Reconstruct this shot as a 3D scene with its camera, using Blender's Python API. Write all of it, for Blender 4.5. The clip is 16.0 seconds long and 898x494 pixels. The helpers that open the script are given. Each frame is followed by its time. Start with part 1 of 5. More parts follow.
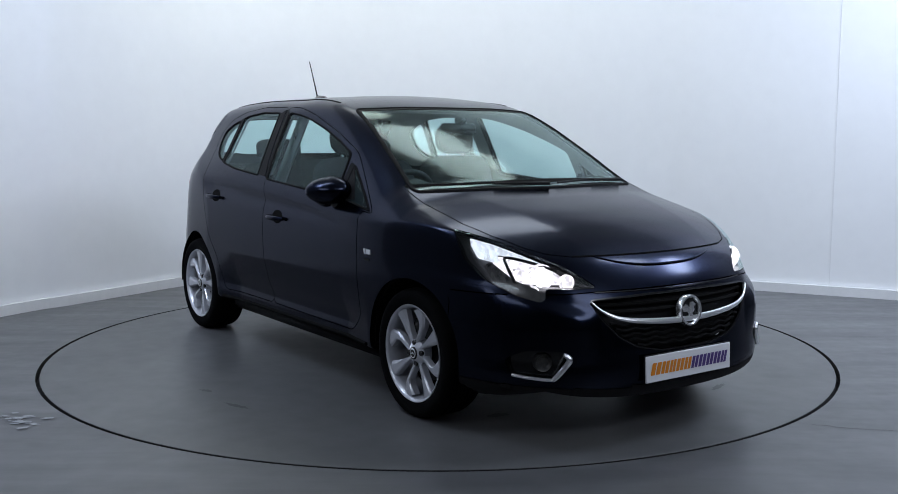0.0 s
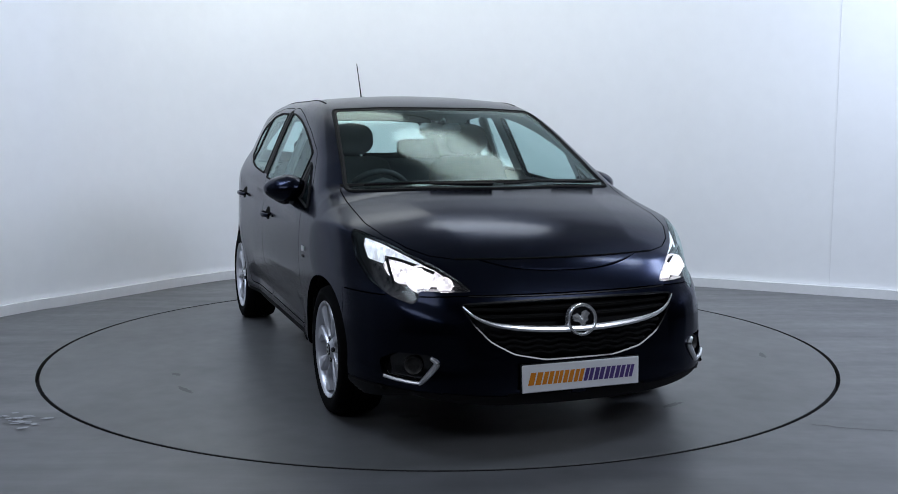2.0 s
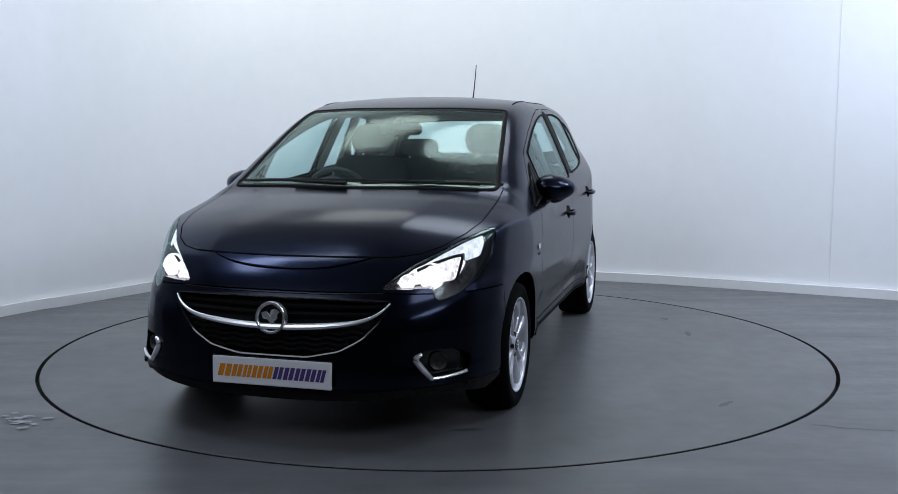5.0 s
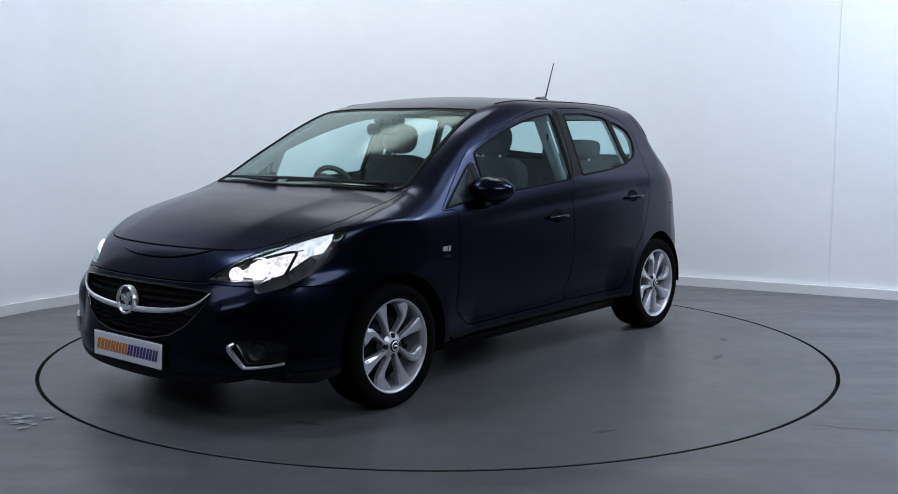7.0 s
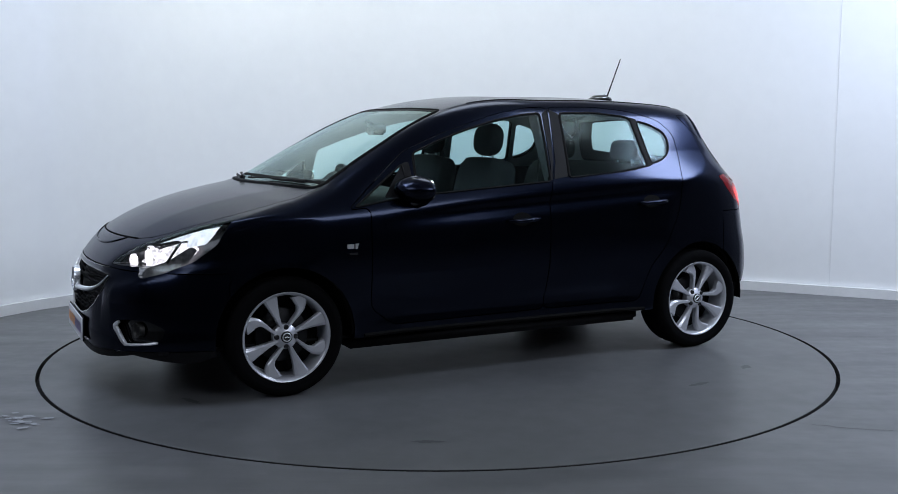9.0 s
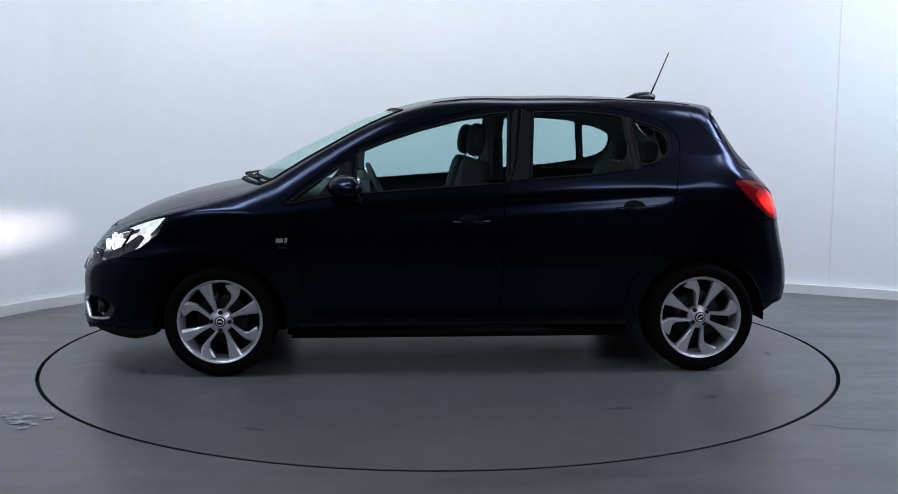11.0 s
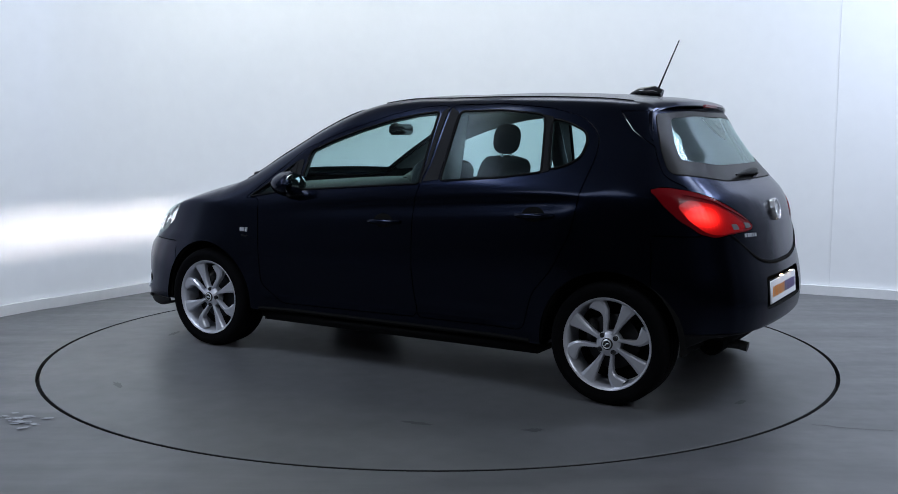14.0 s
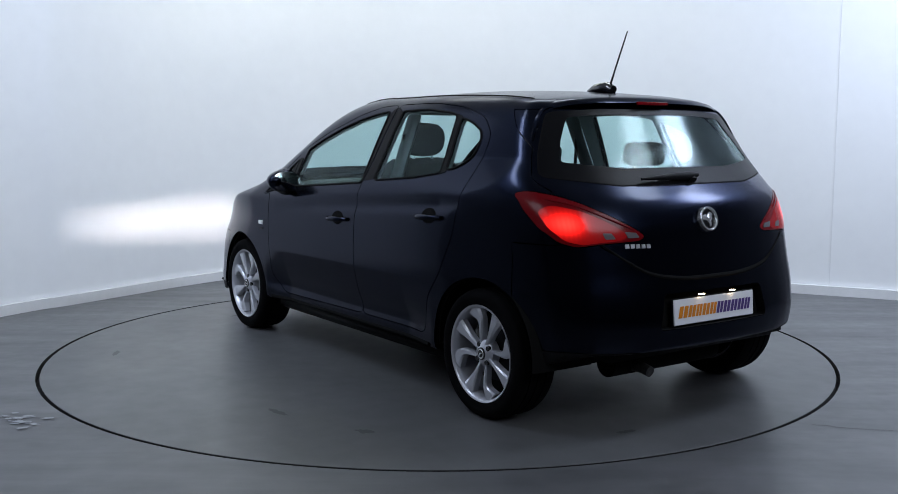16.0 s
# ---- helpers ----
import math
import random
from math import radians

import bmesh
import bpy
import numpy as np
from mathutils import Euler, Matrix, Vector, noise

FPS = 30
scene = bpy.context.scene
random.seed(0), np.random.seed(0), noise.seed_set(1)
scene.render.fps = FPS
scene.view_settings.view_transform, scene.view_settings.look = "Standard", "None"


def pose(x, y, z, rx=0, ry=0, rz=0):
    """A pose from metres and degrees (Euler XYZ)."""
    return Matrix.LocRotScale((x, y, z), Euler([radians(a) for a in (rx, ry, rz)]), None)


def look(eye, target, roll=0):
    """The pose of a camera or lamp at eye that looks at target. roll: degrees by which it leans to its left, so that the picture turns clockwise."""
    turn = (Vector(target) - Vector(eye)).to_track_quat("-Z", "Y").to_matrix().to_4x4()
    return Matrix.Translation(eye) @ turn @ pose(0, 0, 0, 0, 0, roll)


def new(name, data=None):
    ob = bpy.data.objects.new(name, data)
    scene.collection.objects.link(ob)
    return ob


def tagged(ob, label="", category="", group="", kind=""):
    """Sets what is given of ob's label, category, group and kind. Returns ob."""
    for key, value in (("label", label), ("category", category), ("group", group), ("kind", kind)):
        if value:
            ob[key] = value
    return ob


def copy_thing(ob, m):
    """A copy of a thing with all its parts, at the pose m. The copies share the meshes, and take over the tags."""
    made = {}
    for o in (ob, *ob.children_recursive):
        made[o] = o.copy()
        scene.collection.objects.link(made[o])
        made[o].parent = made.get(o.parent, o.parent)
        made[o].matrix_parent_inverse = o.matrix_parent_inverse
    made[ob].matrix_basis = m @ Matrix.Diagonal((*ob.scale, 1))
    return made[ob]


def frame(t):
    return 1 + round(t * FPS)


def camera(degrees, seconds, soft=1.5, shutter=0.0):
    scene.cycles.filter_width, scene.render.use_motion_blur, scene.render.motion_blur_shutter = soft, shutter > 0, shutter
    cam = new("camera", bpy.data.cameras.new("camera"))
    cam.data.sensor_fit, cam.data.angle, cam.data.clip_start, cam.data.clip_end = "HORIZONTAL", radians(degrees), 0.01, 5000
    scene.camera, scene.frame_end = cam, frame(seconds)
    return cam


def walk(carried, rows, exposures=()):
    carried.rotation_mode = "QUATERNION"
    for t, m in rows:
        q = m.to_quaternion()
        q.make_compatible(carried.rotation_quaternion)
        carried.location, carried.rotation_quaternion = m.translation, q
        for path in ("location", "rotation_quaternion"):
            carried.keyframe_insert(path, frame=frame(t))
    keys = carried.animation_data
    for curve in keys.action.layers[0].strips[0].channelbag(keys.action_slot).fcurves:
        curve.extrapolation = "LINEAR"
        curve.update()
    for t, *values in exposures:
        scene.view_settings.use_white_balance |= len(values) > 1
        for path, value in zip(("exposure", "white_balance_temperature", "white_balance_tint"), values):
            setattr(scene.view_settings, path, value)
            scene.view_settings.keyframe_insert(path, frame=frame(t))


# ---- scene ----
# ---- camera ----
cam = camera(48.5, 16.0, soft=0.85)
EYE = Vector((0.0, -5.824, 1.26))
TILT, ROLL, YAW = 6.575, 0.129, 0.551


def still_camera():
    return Matrix.Translation(EYE) @ pose(0, 0, 0, 0, 0, -YAW) @ pose(0, 0, 0, 90 - TILT, 0, 0) @ pose(0, 0, 0, 0, 0, ROLL)


walk(cam, [(0.0, still_camera()), (16.0, still_camera())])

# ---- world and light ----
world = bpy.data.worlds.new("studio_world")
scene.world = world
world.use_nodes = True
world.node_tree.nodes["Background"].inputs["Color"].default_value = (0.8, 0.9, 1.0, 1)
world.node_tree.nodes["Background"].inputs["Strength"].default_value = 0.02
scene.view_settings.exposure = 0.26


def softbox(name, eye, target, sx, sy, watts, colour):
    data = bpy.data.lights.new(name, "AREA")
    data.shape, data.size, data.size_y, data.energy, data.color = "ELLIPSE", sx, sy, watts, colour
    ob = new(name, data)
    ob.matrix_world = look(eye, target)
    return ob


# lamps under the ceiling wash the wall; two larger ones stand behind the camera
for eye, target, watts, colour in (
        ((-2.4, -1.4, 3.6), (-3.4, 0.4, 0.6), 46, (0.65, 0.755, 1.0)),
        ((-1.5, -1.0, 3.7), (-2.4, 2.2, 0.5), 25, (0.785, 0.88, 1.0)),
        ((-0.75, 1.95, 3.75), (-0.85, 2.6, 0.0), 10, (0.95, 1.0, 0.93)),
        ((2.9, -0.7, 3.7), (2.6, 2.2, 0.5), 50, (0.775, 0.87, 1.0)),
        ((4.4, -0.3, 3.6), (4.0, 1.4, 0.6), 98, (0.66, 0.76, 1.0))):
    softbox("ceiling_lamp", eye, target, 1.25, 1.25, watts, colour)
softbox("ceiling_panel", (0.60, 1.05, 3.80), (0.62, 1.5, 0.0), 1.7, 1.3, 26, (0.90, 0.97, 0.97))
softbox("spot_lamp", (-1.45, 1.7, 3.8), (-1.9, 2.75, 3.1), 0.25, 0.25, 8.0, (0.97, 1.0, 0.90))
softbox("studio_lamp_left", (-3.2, -4.6, 3.25), (-1.0, 1.0, 0.6), 3.2, 1.5, 29, (0.80, 0.87, 1.0))
softbox("studio_lamp_right", (3.4, -4.6, 3.25), (1.0, 1.0, 0.6), 3.2, 1.5, 54, (0.80, 0.87, 1.0))


# ---- materials ----
def material(name, colour, rough=0.5, metal=0.0, coat=0.0, emit=None, strength=0.0):
    m = bpy.data.materials.new(name)
    m.use_nodes = True
    b = m.node_tree.nodes["Principled BSDF"]
    b.inputs["Base Color"].default_value = (*colour, 1)
    b.inputs["Roughness"].default_value = rough
    b.inputs["Metallic"].default_value = metal
    b.inputs["Coat Weight"].default_value = coat
    b.inputs["Coat Roughness"].default_value = 0.12
    if emit:
        b.inputs["Emission Color"].default_value = (*emit, 1)
        b.inputs["Emission Strength"].default_value = strength
    return m


def node(m, kind, **values):
    n = m.node_tree.nodes.new(kind)
    for key, value in values.items():
        n.inputs[key].default_value = value
    return n


def vary(m, low, high, scale, detail=6.0, socket="Base Color", stretch=(1, 1, 1), fine=None):
    """Lets a socket run between two values over a noise at that scale; fine: the scale of a second, weaker noise."""
    t = m.node_tree
    b = t.nodes["Principled BSDF"]
    co = node(m, "ShaderNodeTexCoord")
    mp = node(m, "ShaderNodeMapping")
    mp.inputs["Scale"].default_value = stretch
    t.links.new(co.outputs["Object"], mp.inputs["Vector"])
    n = node(m, "ShaderNodeTexNoise", Scale=scale, Detail=detail, Roughness=0.6)
    t.links.new(mp.outputs["Vector"], n.inputs["Vector"])
    out = n.outputs["Fac"]
    if fine:
        n2 = node(m, "ShaderNodeTexNoise", Scale=fine, Detail=4.0)
        t.links.new(co.outputs["Object"], n2.inputs["Vector"])
        mx = t.nodes.new("ShaderNodeMix")
        mx.inputs["Factor"].default_value = 0.35
        t.links.new(out, mx.inputs["A"])
        t.links.new(n2.outputs["Fac"], mx.inputs["B"])
        out = mx.outputs["Result"]
    r = t.nodes.new("ShaderNodeValToRGB")
    r.color_ramp.elements[0].position, r.color_ramp.elements[1].position = 0.3, 0.7
    as_colour = (lambda v: (*v, 1)) if socket == "Base Color" else (lambda v: (v, v, v, 1))
    r.color_ramp.elements[0].color, r.color_ramp.elements[1].color = as_colour(low), as_colour(high)
    t.links.new(out, r.inputs["Fac"])
    t.links.new(r.outputs["Color"], b.inputs[socket])
    return out


def relief(m, scale, strength, distance=0.002, detail=5.0):
    t = m.node_tree
    co = node(m, "ShaderNodeTexCoord")
    n = node(m, "ShaderNodeTexNoise", Scale=scale, Detail=detail)
    t.links.new(co.outputs["Object"], n.inputs["Vector"])
    bump = node(m, "ShaderNodeBump", Strength=strength, Distance=distance)
    t.links.new(n.outputs["Fac"], bump.inputs["Height"])
    t.links.new(bump.outputs["Normal"], m.node_tree.nodes["Principled BSDF"].inputs["Normal"])


PAINT = material("dark_blue_metallic_paint", (0.0068, 0.0103, 0.0240), 0.23, 1.0, 0.28)
PAINT.node_tree.nodes["Principled BSDF"].inputs["Specular Tint"].default_value = (0.66, 0.66, 0.69, 1)
PAINT.node_tree.nodes["Principled BSDF"].inputs["Coat Roughness"].default_value = 0.14
vary(PAINT, 0.21, 0.26, 3.0, socket="Roughness", fine=900.0)
BLACK = material("black_plastic", (0.007, 0.007, 0.008), 0.55)
relief(BLACK, 700, 0.12)
GLOSS_BLACK = material("gloss_black_plastic", (0.006, 0.006, 0.007), 0.12, coat=0.6)
RUBBER = material("black_rubber_seal", (0.006, 0.006, 0.0065), 0.8)
MATTE = material("matte_black_liner", (0.005, 0.005, 0.005), 0.95)
for dull in (RUBBER, MATTE, BLACK):
    dull.node_tree.nodes["Principled BSDF"].inputs["Specular IOR Level"].default_value = 0.12
TYRE = material("tyre_rubber", (0.003, 0.003, 0.0034), 0.9)
TYRE.node_tree.nodes["Principled BSDF"].inputs["Specular IOR Level"].default_value = 0.06
vary(TYRE, (0.002, 0.002, 0.0024), (0.004, 0.004, 0.0045), 14.0, fine=160.0)
ALLOY = material("silver_painted_alloy", (0.58, 0.59, 0.63), 0.30, 0.5, 0.4)
vary(ALLOY, 0.30, 0.36, 8.0, socket="Roughness")
DARK_METAL = material("dark_brake_metal", (0.05, 0.05, 0.055), 0.5, 0.8)
vary(DARK_METAL, (0.03, 0.03, 0.032), (0.08, 0.078, 0.075), 40.0)
STEEL = material("brake_disc_steel", (0.035, 0.035, 0.037), 0.5, 1.0)
CHROME = material("chrome", (0.92, 0.93, 0.95), 0.3, 0.9)
BADGE_CHROME = material("bright_badge_chrome", (0.92, 0.93, 0.95), 0.26, 0.9)
MIRROR = material("mirror_glass", (0.85, 0.87, 0.88), 0.02, 1.0)
CLOTH = material("charcoal_seat_cloth", (0.022, 0.023, 0.026), 0.9)
vary(CLOTH, (0.016, 0.017, 0.019), (0.034, 0.035, 0.038), 60.0, fine=500.0)
relief(CLOTH, 400, 0.3)
GREY_TRIM = material("light_grey_interior_trim", (0.30, 0.31, 0.31), 0.75)
vary(GREY_TRIM, (0.27, 0.28, 0.28), (0.34, 0.35, 0.35), 20.0, fine=300.0)
DASH = material("dark_grey_dashboard_plastic", (0.020, 0.021, 0.023), 0.6)
relief(DASH, 500, 0.25)
WHITE_PLATE = material("white_plate_acrylic", (0.82, 0.83, 0.86), 0.2)
AMBER = material("amber_print", (0.72, 0.24, 0.01), 0.35)
VIOLET = material("violet_print", (0.08, 0.045, 0.20), 0.35)
RED_LENS = material("red_lens_plastic", (0.16, 0.002, 0.005), 0.2, coat=0.08)
RED_GLOW = material("red_lamp_glow", (0.16, 0.002, 0.005), 0.2, coat=0.08, emit=(1.0, 0.014, 0.010), strength=1.0)
for red in (RED_LENS, RED_GLOW):
    red.node_tree.nodes["Principled BSDF"].inputs["Specular IOR Level"].default_value = 0.2


def bulb_falloff(m):
    """The lamp's light fades from the bulb behind the lens to the rim, broken by vertical flutes."""
    t = m.node_tree
    where = t.nodes.new("ShaderNodeTexCoord")
    parts = t.nodes.new("ShaderNodeSeparateXYZ")
    t.links.new(where.outputs["Object"], parts.inputs[0])

    def maths(op, a, b=0.0, c=0.0):
        n = t.nodes.new("ShaderNodeMath")
        n.operation = op
        for i, v in enumerate((a, b, c)):
            if isinstance(v, float):
                n.inputs[i].default_value = v
            else:
                t.links.new(v, n.inputs[i])
        return n.outputs[0]

    y = maths("ABSOLUTE", parts.outputs["Y"])
    dy = maths("DIVIDE", maths("SUBTRACT", y, 0.700), 0.055)
    dz = maths("DIVIDE", maths("SUBTRACT", parts.outputs["Z"], 0.886), 0.042)
    d2 = maths("ADD", maths("MULTIPLY", dy, dy), maths("MULTIPLY", dz, dz))
    glow = maths("DIVIDE", 1.0, maths("ADD", 1.0, maths("MULTIPLY", d2, maths("ADD", 0.5, maths("MULTIPLY", d2, 0.35)))))
    flute = maths("MULTIPLY_ADD", maths("SINE", maths("MULTIPLY", y, 420.0)), 0.07, 0.93)
    t.links.new(maths("MULTIPLY_ADD", maths("MULTIPLY", glow, maths("ADD", 0.55, maths("MULTIPLY", maths("MULTIPLY", glow, glow), 4.0))), flute, 0.07), t.nodes["Principled BSDF"].inputs["Emission Strength"])


bulb_falloff(RED_GLOW)
CERAMIC = material("black_ceramic_print", (0.005, 0.005, 0.006), 0.35)
CERAMIC.node_tree.nodes["Principled BSDF"].inputs["Specular IOR Level"].default_value = 0.08
CLEAR_LENS = material("smoked_clear_lens", (0.13, 0.12, 0.125), 0.15, coat=0.3)
INDICATOR = material("grey_indicator_reflector", (0.05, 0.05, 0.052), 0.22, 0.5)
vary(INDICATOR, (0.02, 0.02, 0.021), (0.16, 0.155, 0.155), 45.0)
DRL = material("daytime_lamp_glow", (0.3, 0.3, 0.3), 0.3, emit=(0.93, 0.93, 1.0), strength=1.5)
BEAM = material("beam_glow", (1, 1, 1), 0.3, emit=(1.0, 0.92, 0.91), strength=8000.0)
RUNNING = material("running_lamp_glow", (0.3, 0.3, 0.3), 0.3, emit=(0.80, 0.88, 1.0), strength=0.9)
FACETS = material("lit_reflector_glow", (0.22, 0.22, 0.23), 0.2, emit=(0.96, 0.92, 1.0), strength=0.85)


def faceted(m, scale, low, high, stretch=(1, 1, 1)):
    """A lamp's glow broken into the small cells of its reflector."""
    t = m.node_tree
    where = t.nodes.new("ShaderNodeTexCoord")
    mp = node(m, "ShaderNodeMapping")
    mp.inputs["Scale"].default_value = stretch
    t.links.new(where.outputs["Object"], mp.inputs["Vector"])
    cells = node(m, "ShaderNodeTexVoronoi", Scale=scale)
    t.links.new(mp.outputs["Vector"], cells.inputs["Vector"])
    span = t.nodes.new("ShaderNodeMapRange")
    span.inputs["To Min"].default_value, span.inputs["To Max"].default_value = low, high
    t.links.new(cells.outputs["Color"], span.inputs["Value"])
    t.links.new(span.outputs["Result"], t.nodes["Principled BSDF"].inputs["Emission Strength"])


faceted(FACETS, 75.0, 0.25, 1.6)
faceted(RUNNING, 60.0, 0.45, 1.1, (1, 1.5, 0.4))
SLOT = material("lamp_slot_glow", (0.0, 0.0, 0.0), 1.0, emit=(0.95, 0.95, 1.0), strength=1.2)
LAMP_SHELL = material("grey_lamp_shell", (0.14, 0.14, 0.15), 0.25, 0.6)
NUMBER_LAMP = material("plate_lamp_glow", (0.4, 0.4, 0.4), 0.3, emit=(1.0, 0.72, 0.45), strength=7.0)


def glass_material(name, tint, rough=0.0, base=0.030):
    m = bpy.data.materials.new(name)
    m.use_nodes = True
    t = m.node_tree
    t.nodes.remove(t.nodes["Principled BSDF"])
    clear = t.nodes.new("ShaderNodeBsdfTransparent")
    clear.inputs["Color"].default_value = (*tint, 1)
    gloss = t.nodes.new("ShaderNodeBsdfGlossy")
    gloss.inputs["Roughness"].default_value = rough
    gloss.inputs["Color"].default_value = (0.78, 0.96, 0.95, 1)
    face = t.nodes.new("ShaderNodeLayerWeight")
    face.inputs["Blend"].default_value = 0.5
    power = t.nodes.new("ShaderNodeMath")
    power.operation = "POWER"
    power.inputs[1].default_value = 5.0
    t.links.new(face.outputs["Facing"], power.inputs[0])
    fres = t.nodes.new("ShaderNodeMath")
    fres.operation = "MULTIPLY_ADD"
    fres.inputs[1].default_value, fres.inputs[2].default_value = 0.92, base
    t.links.new(power.outputs[0], fres.inputs[0])
    mix = t.nodes.new("ShaderNodeMixShader")
    t.links.new(fres.outputs[0], mix.inputs["Fac"])
    t.links.new(clear.outputs["BSDF"], mix.inputs[1])
    t.links.new(gloss.outputs["BSDF"], mix.inputs[2])
    t.links.new(mix.outputs["Shader"], t.nodes["Material Output"].inputs["Surface"])
    return m


GLASS = glass_material("green_tinted_car_glass", (0.74, 0.89, 0.87), 0.11)
SIDE_GLASS = glass_material("green_tinted_side_glass", (0.70, 0.86, 0.86), 0.16, 0.009)
LENS = glass_material("clear_lamp_lens", (0.93, 0.94, 0.95), 0.02)

WALL = material("white_painted_wall", (0.78, 0.79, 0.80), 0.42)
vary(WALL, (0.76, 0.77, 0.78), (0.81, 0.82, 0.83), 0.8, fine=9.0)
relief(WALL, 60, 0.05, 0.001)
SKIRTING = material("white_gloss_skirting", (0.80, 0.80, 0.81), 0.3)
vary(SKIRTING, (0.66, 0.665, 0.67), (0.74, 0.74, 0.75), 2.0, fine=30.0)
FLOOR = material("grey_painted_floor", (0.13, 0.135, 0.14), 0.38)
vary(FLOOR, (0.066, 0.068, 0.071), (0.126, 0.128, 0.134), 1.1, stretch=(0.6, 2.4, 1), fine=7.0)
vary(FLOOR, 0.28, 0.48, 1.8, socket="Roughness", stretch=(0.5, 3.0, 1), fine=14.0)
relief(FLOOR, 120, 0.06, 0.001)
TURNTABLE = material("grey_turntable_paint", (0.13, 0.135, 0.14), 0.36)
vary(TURNTABLE, (0.083, 0.085, 0.087), (0.112, 0.114, 0.117), 0.9, fine=6.0)
vary(TURNTABLE, 0.30, 0.44, 1.4, socket="Roughness", fine=9.0)
relief(TURNTABLE, 120, 0.05, 0.001)
GAP = material("dark_gap", (0.006, 0.006, 0.006), 0.9)
SCUFF = material("pale_floor_scuff", (0.30, 0.31, 0.33), 0.5)
SMUDGE = material("dark_tyre_smudge", (0.05, 0.052, 0.055), 0.45)
JOINT = material("grey_wall_joint", (0.72, 0.73, 0.74), 0.6)
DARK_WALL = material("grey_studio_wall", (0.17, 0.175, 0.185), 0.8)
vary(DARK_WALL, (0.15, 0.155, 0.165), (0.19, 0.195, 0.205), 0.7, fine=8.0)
CEILING = material("white_studio_ceiling", (0.62, 0.63, 0.64), 0.8)
vary(CEILING, (0.58, 0.59, 0.60), (0.65, 0.66, 0.67), 0.7, fine=8.0)


# ---- building helpers ----
def mesh_of(name, bm, mat, smooth=True):
    me = bpy.data.meshes.new(name)
    if smooth:
        for e in bm.edges:
            if len(e.link_faces) == 2 and e.link_faces[0].normal.dot(e.link_faces[1].normal) < 0.72:
                e.smooth = False
    bm.to_mesh(me)
    bm.free()
    for p in me.polygons:
        p.use_smooth = smooth
    me.materials.append(mat)
    return me


def part(name, bm, mat, parent, label="", smooth=True):
    ob = new(name, mesh_of(name, bm, mat, smooth))
    ob.parent = parent
    if label:
        tagged(ob, label)
    return ob


def raw(verts, faces):
    bm = bmesh.new()
    vs = [bm.verts.new(v) for v in verts]
    for f in faces:
        try:
            bm.faces.new([vs[i] for i in f])
        except ValueError:
            pass
    bm.normal_update()
    return bm


def box(cx, cy, cz, sx, sy, sz, bevel=0.0, segments=2, turn=None):
    bm = bmesh.new()
    bmesh.ops.create_cube(bm, size=1.0)
    bmesh.ops.scale(bm, vec=(sx, sy, sz), verts=bm.verts)
    if bevel:
        bmesh.ops.bevel(bm, geom=bm.edges[:], offset=bevel, segments=segments, affect="EDGES")
    m = Matrix.Translation((cx, cy, cz))
    bmesh.ops.transform(bm, matrix=m @ turn if turn else m, verts=bm.verts)
    return bm


def lathe(profile, steps=48, axis="Y"):
    """Turns a profile of (radius, along) round an axis."""
    vs, fs, n = [], [], len(profile)
    for i in range(steps):
        a = 2 * math.pi * i / steps
        for r, h in profile:
            c, s = r * math.cos(a), r * math.sin(a)
            vs.append((c, h, s) if axis == "Y" else (h, c, s) if axis == "X" else (c, s, h))
    for i in range(steps):
        j = (i + 1) % steps
        for k in range(n - 1):
            fs.append((i * n + k, i * n + k + 1, j * n + k + 1, j * n + k))
    bm = raw(vs, fs)
    bmesh.ops.remove_doubles(bm, verts=bm.verts, dist=1e-5)
    bmesh.ops.recalc_face_normals(bm, faces=bm.faces)
    return bm


def tube(points, radius, sides=8, closed=False, flat=1.0):
    """A round bar along points; radius may be a list."""
    pts = [Vector(p) for p in points]
    n = len(pts)
    rad = radius if isinstance(radius, (list, tuple)) else [radius] * n
    vs, fs = [], []
    up = Vector((0, 0, 1))
    for i, p in enumerate(pts):
        a = pts[(i - 1) % n] if closed or i else p
        b = pts[(i + 1) % n] if closed or i < n - 1 else p
        d = (b - a).normalized()
        s = d.cross(up)
        s = s.normalized() if s.length > 1e-3 else Vector((0, 1, 0))
        w = s.cross(d).normalized()
        for k in range(sides):
            t = 2 * math.pi * k / sides
            vs.append(p + (s * math.cos(t) + w * math.sin(t) * flat) * rad[i])
    for i in range(n if closed else n - 1):
        j = (i + 1) % n
        for k in range(sides):
            l = (k + 1) % sides
            fs.append((i * sides + k, i * sides + l, j * sides + l, j * sides + k))
    if not closed:
        fs += [tuple(range(sides))[::-1], tuple((n - 1) * sides + k for k in range(sides))]
    bm = raw(vs, fs)
    bmesh.ops.recalc_face_normals(bm, faces=bm.faces)
    return bm


def join(*bms):
    out = bmesh.new()
    for b in bms:
        me = bpy.data.meshes.new("joined")
        b.to_mesh(me)
        b.free()
        out.from_mesh(me)
        bpy.data.meshes.remove(me)
    return out


